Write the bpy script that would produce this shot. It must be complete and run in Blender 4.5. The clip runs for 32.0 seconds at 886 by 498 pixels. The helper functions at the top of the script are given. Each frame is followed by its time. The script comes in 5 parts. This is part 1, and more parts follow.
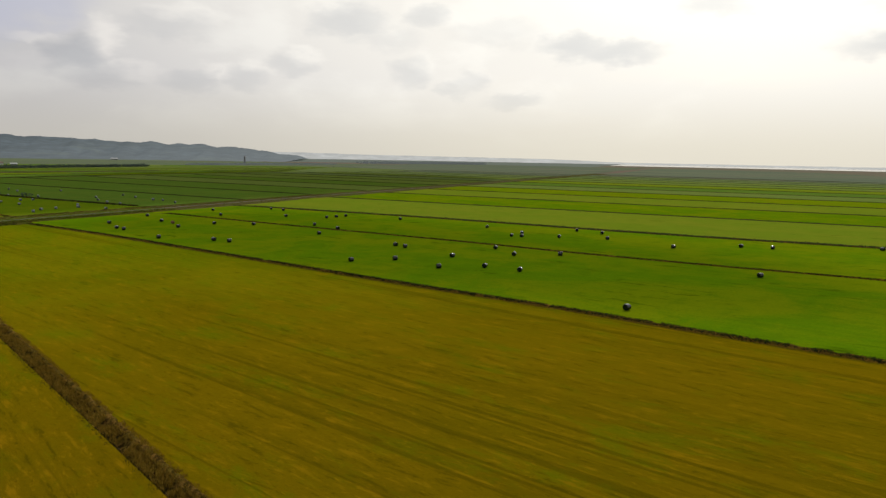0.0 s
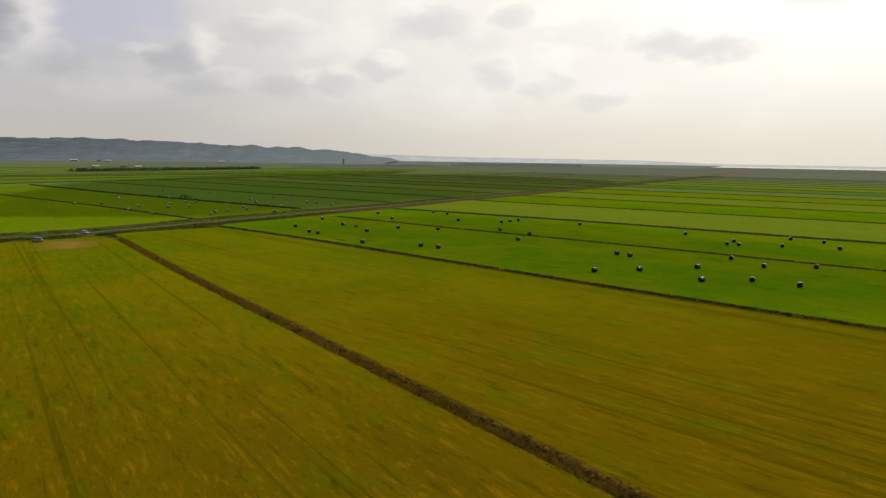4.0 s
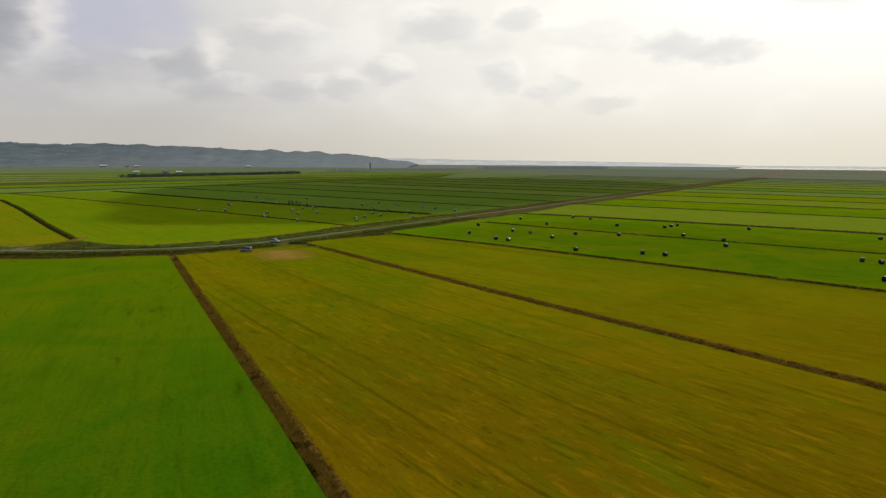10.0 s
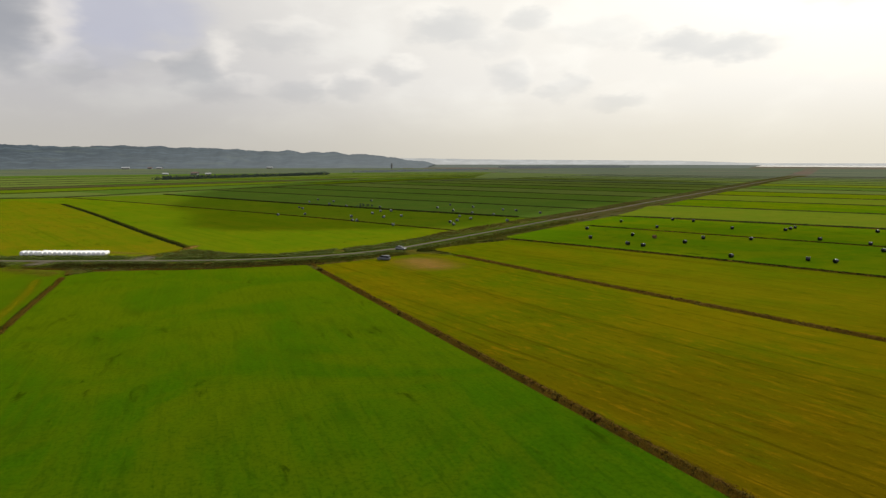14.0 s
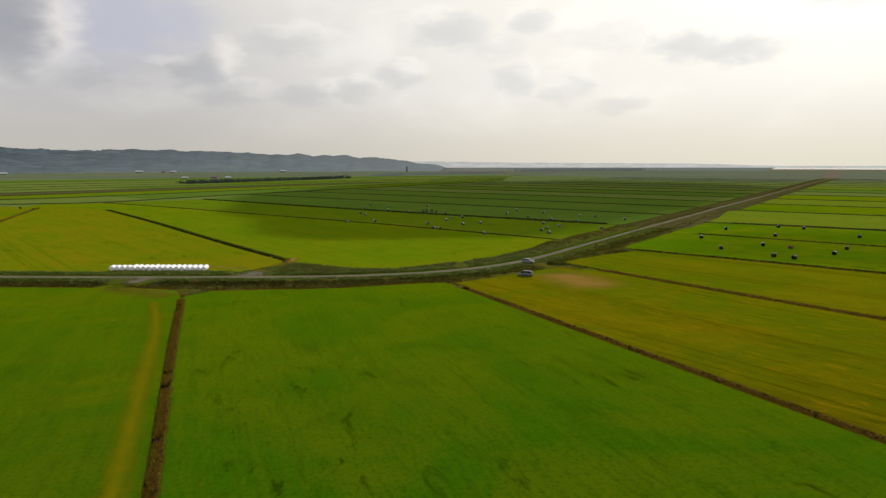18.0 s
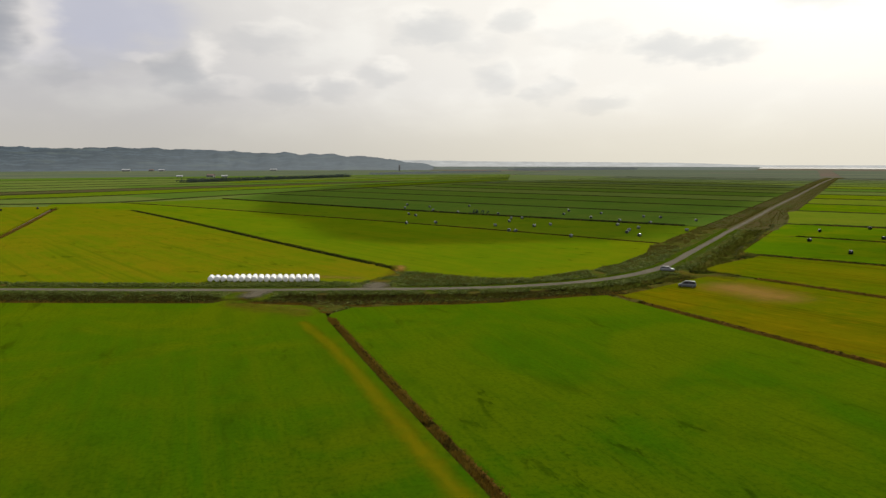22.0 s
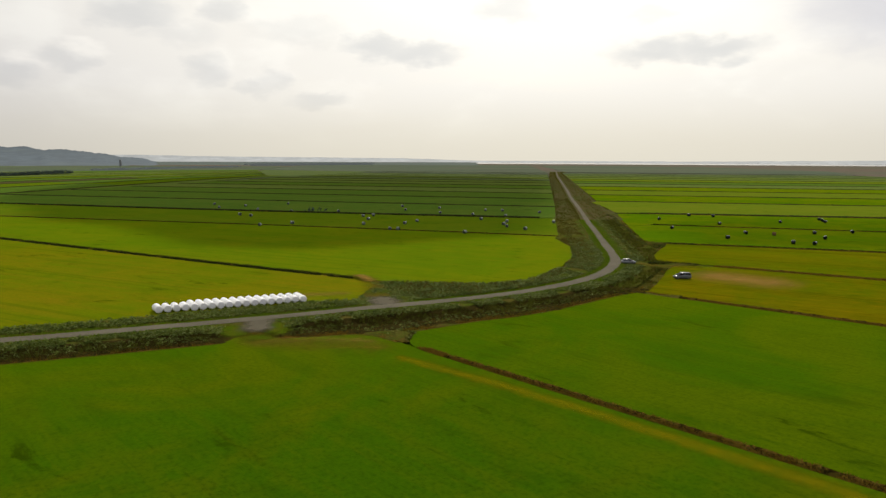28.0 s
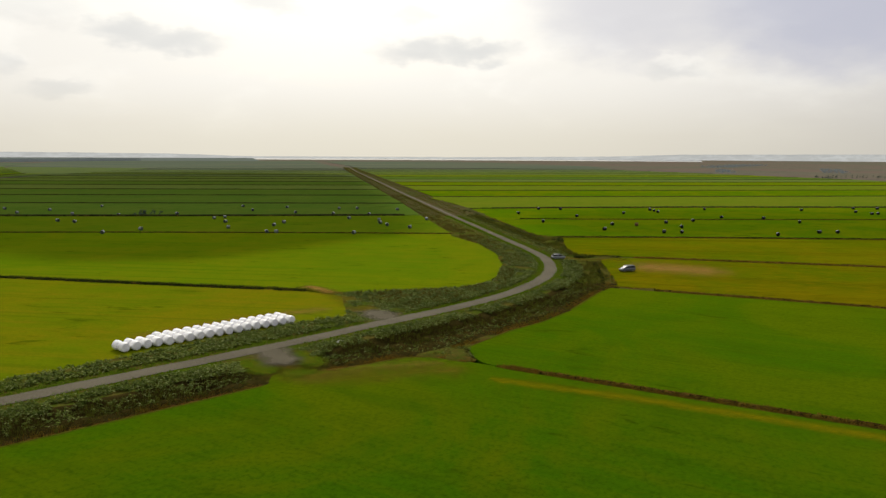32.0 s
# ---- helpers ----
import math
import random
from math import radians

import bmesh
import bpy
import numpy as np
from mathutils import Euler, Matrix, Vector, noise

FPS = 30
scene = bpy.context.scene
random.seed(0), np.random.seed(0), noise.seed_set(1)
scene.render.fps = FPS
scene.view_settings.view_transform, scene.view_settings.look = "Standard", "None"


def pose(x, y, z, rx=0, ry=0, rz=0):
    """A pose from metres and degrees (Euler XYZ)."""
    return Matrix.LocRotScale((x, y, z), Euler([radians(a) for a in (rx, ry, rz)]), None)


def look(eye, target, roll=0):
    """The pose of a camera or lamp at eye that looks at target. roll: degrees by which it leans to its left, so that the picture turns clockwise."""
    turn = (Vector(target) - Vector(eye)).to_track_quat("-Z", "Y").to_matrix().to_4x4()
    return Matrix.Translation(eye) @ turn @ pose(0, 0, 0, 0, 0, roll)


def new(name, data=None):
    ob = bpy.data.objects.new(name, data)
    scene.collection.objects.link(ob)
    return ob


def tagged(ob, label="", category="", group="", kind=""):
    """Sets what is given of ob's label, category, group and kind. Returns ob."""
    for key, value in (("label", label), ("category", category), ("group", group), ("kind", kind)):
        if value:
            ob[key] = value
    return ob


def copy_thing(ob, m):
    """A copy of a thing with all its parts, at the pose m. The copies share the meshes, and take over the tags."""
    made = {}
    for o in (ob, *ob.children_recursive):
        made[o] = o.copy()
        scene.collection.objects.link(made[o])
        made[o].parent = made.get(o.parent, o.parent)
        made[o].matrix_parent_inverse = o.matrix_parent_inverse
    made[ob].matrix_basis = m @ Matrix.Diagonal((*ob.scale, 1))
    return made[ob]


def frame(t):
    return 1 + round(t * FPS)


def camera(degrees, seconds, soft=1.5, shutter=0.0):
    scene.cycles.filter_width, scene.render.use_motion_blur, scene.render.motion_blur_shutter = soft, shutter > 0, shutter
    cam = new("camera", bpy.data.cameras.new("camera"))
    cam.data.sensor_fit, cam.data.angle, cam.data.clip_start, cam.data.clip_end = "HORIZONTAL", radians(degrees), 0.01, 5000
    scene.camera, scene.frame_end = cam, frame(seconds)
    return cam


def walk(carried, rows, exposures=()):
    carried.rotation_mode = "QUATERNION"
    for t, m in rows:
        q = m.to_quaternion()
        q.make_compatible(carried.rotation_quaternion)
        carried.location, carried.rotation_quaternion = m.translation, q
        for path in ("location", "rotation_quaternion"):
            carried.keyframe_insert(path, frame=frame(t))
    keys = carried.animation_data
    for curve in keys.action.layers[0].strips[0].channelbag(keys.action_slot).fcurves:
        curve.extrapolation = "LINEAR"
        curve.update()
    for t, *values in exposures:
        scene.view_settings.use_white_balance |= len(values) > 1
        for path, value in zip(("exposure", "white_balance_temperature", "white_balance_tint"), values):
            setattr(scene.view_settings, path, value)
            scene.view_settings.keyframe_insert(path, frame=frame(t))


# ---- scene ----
cam = camera(66.0, 32.0, soft=1.4)
PATH = [
    (0, (172.723, -51.71, 31.133), (172.994, -49.746, 30.864), 1.0),
    (0.5, (167.432, -48.738, 31.131), (167.595, -46.763, 30.86), 1.0),
    (1, (162.086, -45.994, 31.078), (162.186, -44.015, 30.807), 1.0),
    (1.5, (156.75, -43.532, 30.995), (156.808, -41.551, 30.724), 0.9),
    (2, (151.361, -41.267, 30.895), (151.415, -39.286, 30.624), 0.9),
    (2.5, (145.884, -39.172, 30.788), (145.935, -37.191, 30.518), 0.9),
    (3, (140.29, -37.287, 30.683), (140.339, -35.306, 30.414), 0.8),
    (3.5, (134.618, -35.633, 30.588), (134.663, -33.652, 30.318), 0.9),
    (4, (128.833, -34.238, 30.507), (128.865, -32.256, 30.24), 0.8),
    (4.5, (122.95, -33.097, 30.443), (122.985, -31.115, 30.177), 0.8),
    (5, (117.036, -32.102, 30.39), (117.072, -30.12, 30.125), 0.7),
    (5.5, (111.137, -31.163, 30.344), (111.172, -29.18, 30.08), 0.7),
    (6, (105.252, -30.272, 30.301), (105.285, -28.29, 30.039), 0.7),
    (6.5, (99.342, -29.492, 30.261), (99.371, -27.51, 30.001), 0.6),
    (7, (93.445, -28.801, 30.224), (93.472, -26.818, 29.966), 0.5),
    (7.5, (87.585, -28.093, 30.192), (87.608, -26.11, 29.932), 0.6),
    (8, (81.74, -27.379, 30.165), (81.759, -25.396, 29.907), 0.5),
    (8.5, (75.866, -26.71, 30.151), (75.883, -24.727, 29.892), 0.6),
    (9, (69.955, -26.066, 30.151), (69.97, -24.083, 29.893), 0.5),
    (9.5, (64.03, -25.378, 30.169), (64.042, -23.395, 29.91), 0.4),
    (10, (58.11, -24.605, 30.204), (58.12, -22.622, 29.946), 0.4),
    (10.5, (52.228, -23.684, 30.26), (52.235, -21.701, 30.0), 0.4),
    (11, (46.463, -22.523, 30.336), (46.468, -20.54, 30.076), 0.3),
    (11.5, (40.884, -21.1, 30.429), (40.884, -19.117, 30.17), 0.3),
    (12, (35.506, -19.459, 30.528), (35.502, -17.476, 30.267), 0.2),
    (12.5, (30.282, -17.623, 30.617), (30.272, -15.64, 30.356), 0.1),
    (13, (25.093, -15.538, 30.69), (25.081, -13.555, 30.429), 0.1),
    (13.5, (19.945, -13.244, 30.748), (19.928, -11.261, 30.489), 0.0),
    (14, (14.89, -10.697, 30.794), (14.871, -8.714, 30.535), -0.0),
    (14.5, (9.956, -7.823, 30.828), (9.935, -5.84, 30.571), -0.1),
    (15, (5.096, -4.688, 30.849), (5.072, -2.704, 30.593), -0.1),
    (15.5, (0.2, -1.54, 30.855), (0.175, 0.444, 30.6), -0.1),
    (16, (-4.755, 1.536, 30.846), (-4.782, 3.52, 30.592), -0.1),
    (16.5, (-9.755, 4.563, 30.825), (-9.783, 6.547, 30.574), -0.2),
    (17, (-14.748, 7.622, 30.794), (-14.777, 9.605, 30.543), -0.1),
    (17.5, (-19.77, 10.693, 30.756), (-19.8, 12.677, 30.504), -0.2),
    (18, (-24.862, 13.697, 30.709), (-24.894, 15.681, 30.459), -0.1),
    (18.5, (-29.998, 16.612, 30.657), (-30.03, 18.596, 30.407), -0.1),
    (19, (-35.163, 19.45, 30.6), (-35.192, 21.434, 30.347), -0.1),
    (19.5, (-40.364, 22.21, 30.539), (-40.394, 24.193, 30.287), -0.1),
    (20, (-45.618, 24.897, 30.476), (-45.647, 26.881, 30.225), -0.1),
    (20.5, (-50.897, 27.546, 30.413), (-50.915, 29.53, 30.161), -0.0),
    (21, (-56.163, 30.167, 30.349), (-56.173, 32.15, 30.097), -0.0),
    (21.5, (-61.407, 32.744, 30.279), (-61.401, 34.728, 30.027), 0.1),
    (22, (-66.637, 35.255, 30.198), (-66.614, 37.238, 29.945), 0.0),
    (22.5, (-71.867, 37.738, 30.1), (-71.82, 39.721, 29.848), 0.0),
    (23, (-77.075, 40.294, 29.982), (-76.992, 42.276, 29.729), 0.1),
    (23.5, (-82.243, 42.927, 29.843), (-82.12, 44.908, 29.592), -0.0),
    (24, (-87.38, 45.619, 29.687), (-87.21, 47.596, 29.436), -0.0),
    (24.5, (-92.443, 48.37, 29.528), (-92.212, 50.341, 29.277), -0.1),
    (25, (-97.279, 51.225, 29.386), (-96.966, 53.184, 29.132), -0.0),
    (25.5, (-101.955, 54.215, 29.271), (-101.563, 56.159, 29.018), 0.0),
    (26, (-106.657, 57.302, 29.189), (-106.181, 59.227, 28.931), 0.2),
    (26.5, (-111.306, 60.463, 29.139), (-110.746, 62.366, 28.884), 0.1),
    (27, (-115.918, 63.696, 29.122), (-115.288, 65.577, 28.862), 0.1),
    (27.5, (-120.517, 66.98, 29.134), (-119.805, 68.83, 28.871), 0.2),
    (28, (-125.025, 70.351, 29.166), (-124.232, 72.168, 28.901), 0.2),
    (28.5, (-129.341, 73.885, 29.202), (-128.466, 75.664, 28.935), 0.1),
    (29, (-133.468, 77.593, 29.23), (-132.525, 79.336, 28.962), 0.2),
    (29.5, (-137.438, 81.437, 29.247), (-136.428, 83.142, 28.977), 0.2),
    (30, (-141.257, 85.425, 29.254), (-140.182, 87.089, 28.983), 0.2),
    (30.5, (-144.931, 89.608, 29.251), (-143.788, 91.227, 28.979), 0.2),
    (31, (-148.445, 94.005, 29.239), (-147.236, 95.575, 28.966), 0.2),
    (31.5, (-151.782, 98.554, 29.217), (-150.509, 100.072, 28.943), 0.2),
    (32, (-154.968, 103.247, 29.186), (-153.633, 104.711, 28.911), 0.3),
]
walk(cam, [(t, look(eye, target, roll)) for t, eye, target, roll in PATH])

# ------------------------------------------------------------------ light
SUN_AZ, SUN_EL = 33.0, 40.0          # degrees clockwise from +y, degrees above the horizon
SUN_WAY = Vector((math.sin(radians(SUN_AZ)) * math.cos(radians(SUN_EL)),
                  math.cos(radians(SUN_AZ)) * math.cos(radians(SUN_EL)), math.sin(radians(SUN_EL))))
sun = new("sun", bpy.data.lights.new("sun", "SUN"))
sun.data.energy, sun.data.angle, sun.data.color = 3.0, radians(0.8), (1.0, 0.93, 0.8)
sun.matrix_world = look(tuple(SUN_WAY * 900), (0, 0, 0))


class Nodes:
    """Short hand for building node trees."""

    def __init__(self, tree, empty=True):
        self.tree, self.links = tree, tree.links
        if empty:
            tree.nodes.clear()

    def add(self, kind, op="", **inputs):
        n = self.tree.nodes.new(kind)
        if kind in ("ShaderNodeMath", "ShaderNodeVectorMath"):
            n.operation = op
        elif kind == "ShaderNodeMix":
            n.data_type, n.blend_type = "RGBA", op
        elif kind == "ShaderNodeMapRange":
            n.interpolation_type = op
        for k, v in inputs.items():
            self.put(n.inputs[int(k[1:])] if k[0] == "i" and k[1:].isdigit() else n.inputs[k.replace("_", " ")], v)
        return n

    def put(self, socket, v):
        if isinstance(v, bpy.types.NodeSocket):
            self.links.new(v, socket)
        elif isinstance(v, (tuple, list)) and len(v) == 3 and socket.type == "RGBA":
            socket.default_value = (*v, 1)
        else:
            socket.default_value = v

    def math(self, op, a, b=0.0, c=0.0, clamp=False):
        n = self.add("ShaderNodeMath", op, i0=a, i1=b, i2=c)
        n.use_clamp = clamp
        return n.outputs[0]

    def vmath(self, op, a, b=(0, 0, 0)):
        return self.add("ShaderNodeVectorMath", op, i0=a, i1=b)

    def mix(self, f, a, b, blend="MIX"):
        n = self.add("ShaderNodeMix", blend)
        self.put(n.inputs[0], f), self.put(n.inputs[6], a), self.put(n.inputs[7], b)
        return n.outputs[2]

    def range(self, v, a, b, c=0.0, d=1.0, smooth=True):
        n = self.add("ShaderNodeMapRange", "SMOOTHSTEP" if smooth else "LINEAR", i0=v, i1=a, i2=b, i3=c, i4=d)
        return n.outputs[0]

    def noise(self, vec, scale, detail=4.0, rough=0.55, distort=0.0):
        return self.add("ShaderNodeTexNoise", "", Vector=vec, Scale=scale, Detail=detail, Roughness=rough, Distortion=distort).outputs[0]


def make_world():
    world = bpy.data.worlds.new("sky")
    scene.world = world
    world.use_nodes = True
    k = Nodes(world.node_tree)
    way = k.add("ShaderNodeTexCoord").outputs["Generated"]
    sky = k.add("ShaderNodeTexSky")
    sky.sky_type, sky.sun_disc, sky.sun_elevation, sky.sun_rotation = "NISHITA", False, radians(SUN_EL), radians(SUN_AZ)
    sky.dust_density, sky.air_density = 4.0, 1.2
    clear = k.mix(1.0, sky.outputs[0], (0.10, 0.10, 0.10), "MULTIPLY")
    xyz = k.add("ShaderNodeSeparateXYZ", "", i0=way)
    x, y, z = xyz.outputs
    az = k.math("MULTIPLY", k.math("ARCTAN2", x, y), 57.2958)
    el = k.math("MULTIPLY", k.math("ARCSINE", z), 57.2958)
    # a deck of cloud seen in perspective
    up = k.math("ADD", k.math("MAXIMUM", z, 0.0), 0.10)
    deck = k.add("ShaderNodeCombineXYZ", "", i0=k.math("DIVIDE", x, up), i1=k.math("DIVIDE", y, up), i2=0.0).outputs[0]
    flat = k.add("ShaderNodeCombineXYZ", "", i0=az, i1=k.math("MULTIPLY", el, 2.2), i2=3.0).outputs[0]
    big = k.noise(deck, 0.42, 6.0, 0.55, 0.4)
    puff = k.noise(flat, 0.13, 5.0, 0.52, 0.2)
    fine = k.noise(flat, 0.40, 3.5, 0.5, 0.0)
    rag = k.noise(k.vmath("ADD", flat, (31.0, 17.0, 5.0)).outputs[0], 0.34, 3.5, 0.5, 0.0)
    # glow of the veiled sun
    toward = k.vmath("DOT_PRODUCT", way, tuple(SUN_WAY)).outputs["Value"]
    glow = k.range(toward, 0.42, 0.89)
    halo = k.range(toward, 0.80, 1.0)
    cover = k.range(big, 0.25, 0.50, 0.90, 1.0)
    body = k.mix(glow, (0.545, 0.535, 0.545), (1.00, 0.965, 0.890))
    body = k.mix(halo, body, (1.6, 1.55, 1.42))
    lit = k.mix(k.range(puff, 0.46, 0.72, 0.0, 0.7), body, k.mix(glow, (0.66, 0.65, 0.635), (1.10, 1.07, 0.99)))
    colour = k.mix(cover, clear, lit)

    def spot(a, e, w, h, inner, outer):
        """A ragged oval in the sky, 1 in its middle."""
        dx = k.math("DIVIDE", k.math("SUBTRACT", azw, a), w)
        dy = k.math("DIVIDE", k.math("SUBTRACT", elw, e), h)
        return k.range(k.math("ADD", k.math("MULTIPLY", dx, dx), k.math("MULTIPLY", dy, dy)), inner, outer, 1.0, 0.0)
    azw = k.math("ADD", az, k.math("MULTIPLY", k.math("SUBTRACT", rag, 0.5), 3.6))
    elw = k.math("ADD", el, k.math("MULTIPLY", k.math("SUBTRACT", fine, 0.5), 2.4))
    # openings in the veil, where the blue comes through
    for a, e, w, h, much in ((-24.6, 10.6, 6.0, 2.2, 0.75), (-27.0, 8.2, 5.0, 1.6, 0.4), (72.0, 11.0, 9.0, 5.5, 0.85), (90.0, 12.0, 14.0, 9.0, 0.7), (58.0, 12.0, 9.0, 5.0, 0.5)):
        colour = k.mix(k.math("MULTIPLY", spot(a, e, w, h, 0.0, 1.6), much), colour, (0.50, 0.515, 0.62))
    # single clouds: azimuth, elevation, half width, half height, depth of grey; crown: steps right and up, strength
    clouds = [(-32.6, 9.8, 2.4, 3.2, 1.15, 3.0, 0.1, 1.0), (-27.9, 6.5, 2.0, 0.8, 0.40, -0.5, 0.7, 0.4), (-23.0, 7.2, 2.4, 0.7, 0.12, 0.6, 0.4, 0.55),
              (-19.9, 7.0, 2.0, 1.5, 0.80, 1.8, 1.1, 1.0), (-18.4, 5.5, 2.8, 0.7, 0.45, 1.8, 0.5, 0.4), (-11.7, 5.4, 2.0, 0.9, 0.5, 1.6, 0.8, 0.7),
              (-8.2, 5.8, 1.5, 0.8, 0.40, 0.8, 0.8, 0.7), (-4.5, 7.0, 1.6, 0.8, 0.40, 0.9, 0.9, 0.8), (-0.2, 10.5, 2.7, 1.1, 0.65, -1.4, 1.2, 0.7),
              (6.0, 11.0, 1.6, 0.9, 0.55, -0.8, 0.8, 0.6), (4.8, 6.6, 1.6, 1.1, 0.50, 1.0, 0.8, 0.6), (8.5, 5.4, 1.3, 0.6, 0.42, 0.4, 0.6, 0.5),
              (9.9, 6.0, 1.2, 0.7, 0.42, 0.5, 0.7, 0.5), (13.4, 4.6, 2.2, 0.65, 0.50, 0.3, 0.8, 0.3), (2.6, 9.4, 3.0, 0.9, 0.30, 0.5, 0.9, 0.3),
              (-13.5, 9.4, 3.0, 0.9, 0.35, 1.2, 0.9, 0.6), (18.0, 8.8, 3.0, 0.95, 0.72, 0.0, 1.2, 0.5), (21.5, 8.4, 3.2, 0.85, 0.72, 0.0, 1.2, 0.5),
              (40.4, 8.2, 3.2, 1.0, 0.80, 0.0, 1.3, 0.5), (44.6, 8.2, 3.4, 0.95, 0.80, 0.0, 1.3, 0.5), (60.6, 6.5, 2.2, 0.6, 0.40, 0.2, 0.7, 0.6),
              (40.0, 11.0, 2.0, 0.6, 0.35, 0.0, 0.7, 0.0), (28.9, 11.8, 2.4, 0.9, 0.55, 0.0, 1.0, 0.2), (12.0, 10.0, 3.4, 1.0, 0.30, 0.0, 1.0, 0.2)]
    grey, crown = None, None
    for a, e, w, h, depth, cx, cy, bright in clouds:
        m = k.math("MULTIPLY", spot(a, e, w, h, -0.2, 2.1), depth * 0.72)
        grey = m if grey is None else k.math("MAXIMUM", grey, m)
        if bright:
            m = k.math("MULTIPLY", spot(a + cx, e + cy, w * 0.85, h * 0.85, -0.3, 1.7), bright * 0.72)
            crown = m if crown is None else k.math("MAXIMUM", crown, m)
    colour = k.mix(crown, colour, k.mix(glow, (0.84, 0.80, 0.76), (1.08, 1.05, 0.97)))
    shade = k.mix(glow, (0.33, 0.345, 0.385), (0.60, 0.62, 0.635))
    colour = k.mix(grey, colour, shade)
    # pale warm haze close above the horizon
    low = k.range(el, 0.0, 6.5, 0.92, 0.0)
    colour = k.mix(low, colour, k.mix(glow, (0.53, 0.505, 0.455), (0.84, 0.785, 0.645)))
    ground = k.range(el, -1.0, -0.2, 1.0, 0.0)
    colour = k.mix(ground, colour, (0.10, 0.12, 0.08))
    bg = k.add("ShaderNodeBackground", "", Color=colour, Strength=1.0)
    k.links.new(bg.outputs[0], k.add("ShaderNodeOutputWorld").inputs[0])


make_world()

# ------------------------------------------------------------------ materials


def material(name, build, rough=0.9, spec=0.2, metal=0.0, bump=None):
    """build(k, place) returns the colour, or (colour, height for bump)."""
    m = bpy.data.materials.new(name)
    m.use_nodes = True
    k = Nodes(m.node_tree)
    place = k.add("ShaderNodeTexCoord").outputs["Object"]
    got = build(k, place)
    colour, height = got if isinstance(got, tuple) and len(got) == 2 else (got, None)
    s = k.add("ShaderNodeBsdfPrincipled", "", Base_Color=colour, Roughness=rough, Metallic=metal)
    s.inputs["Specular IOR Level"].default_value = spec
    if height is not None:
        b = k.add("ShaderNodeBump", "", Strength=bump[0], Distance=bump[1], Height=height)
        k.links.new(b.outputs[0], s.inputs["Normal"])
    k.links.new(s.outputs[0], k.add("ShaderNodeOutputMaterial").inputs[0])
    return m


def turned(k, place, degrees, sx=1.0, sy=1.0):
    return k.add("ShaderNodeMapping", "", Vector=place, Rotation=(0, 0, radians(degrees)), Scale=(sx, sy, 1)).outputs[0]


def grassland(name, green, pale, dark, degrees, stripes=0.5, patchy=0.5, ripe=None, sheen=0.06, blotch=1.0):
    """Mown grass: swaths along a heading (degrees clockwise from +y), patches and grain."""
    def build(k, p):
        along = turned(k, p, degrees)

        def stretched(across, down):
            return k.add("ShaderNodeMapping", "", Vector=along, Scale=(across, down, 1)).outputs[0]
        s1 = k.noise(stretched(0.30, 0.012), 1.0, 4.0, 0.6, 0.3)
        s2 = k.noise(stretched(0.80, 0.06), 1.0, 4.0, 0.65, 0.6)
        s3 = k.noise(stretched(0.42, 0.005), 1.0, 3.0, 0.55, 0.1)
        dash = k.noise(stretched(1.9, 0.22), 1.0, 5.0, 0.7, 0.4)
        patch = k.noise(p, 0.028, 6.0, 0.66, 0.8)
        mid = k.noise(stretched(0.14, 0.05), 1.0, 5.0, 0.62)
        grain = k.noise(p, 1.6, 7.0, 0.78)
        straw = pale if ripe is None else ripe
        c = k.mix(k.range(patch, 0.40, 0.62), green, pale)
        blot = k.noise(p, 0.14, 5.0, 0.62, 0.5)
        c = k.mix(k.range(blot, 0.50, 0.70, 0.0, 0.5 * blotch), c, dark)
        c = k.mix(k.range(blot, 0.46, 0.30, 0.0, 0.45 * blotch), c, pale)
        rut = k.math("MULTIPLY", k.range(k.noise(stretched(0.34, 0.10), 1.0, 5.0, 0.6, 0.8), 0.56, 0.70), k.range(k.noise(p, 0.035, 2.0), 0.46, 0.60, 0.0, 0.85))
        c = k.mix(k.math("MULTIPLY", k.range(s1, 0.46, 0.64), stripes), c, straw)
        c = k.mix(k.math("MULTIPLY", k.range(s2, 0.50, 0.66), stripes * 0.7), c, dark)
        c = k.mix(k.math("MULTIPLY", k.range(mid, 0.52, 0.70), patchy), c, dark)
        if ripe is not None:
            c = k.mix(k.math("MULTIPLY", k.range(mid, 0.46, 0.28), 0.5), c, ripe)
            c = k.mix(k.math("MULTIPLY", k.range(s3, 0.58, 0.63), 0.6), c, dark)
        c = k.mix(k.range(dash, 0.52, 0.70, 0.0, 0.25 + 0.4 * stripes), c, dark)
        c = k.mix(k.range(dash, 0.44, 0.31, 0.0, 0.15 + 0.9 * stripes), c, straw)
        c = k.mix(k.range(grain, 0.44, 0.64, 0.0, 0.55), c, dark)
        c = k.mix(k.range(grain, 0.44, 0.30, 0.0, 0.35), c, straw)
        c = k.mix(rut, c, tuple(v * 0.55 for v in dark))
        return c, k.math("ADD", k.math("MULTIPLY", grain, 0.7), s2)
    m = material(name, build, 1.0, 0.0, bump=(0.16, 0.10))
    skin = next(n for n in m.node_tree.nodes if n.type == "BSDF_PRINCIPLED")
    skin.inputs["Sheen Weight"].default_value, skin.inputs["Sheen Roughness"].default_value = sheen, 0.35
    skin.inputs["Sheen Tint"].default_value = (0.6, 0.75, 0.0, 1)
    return m


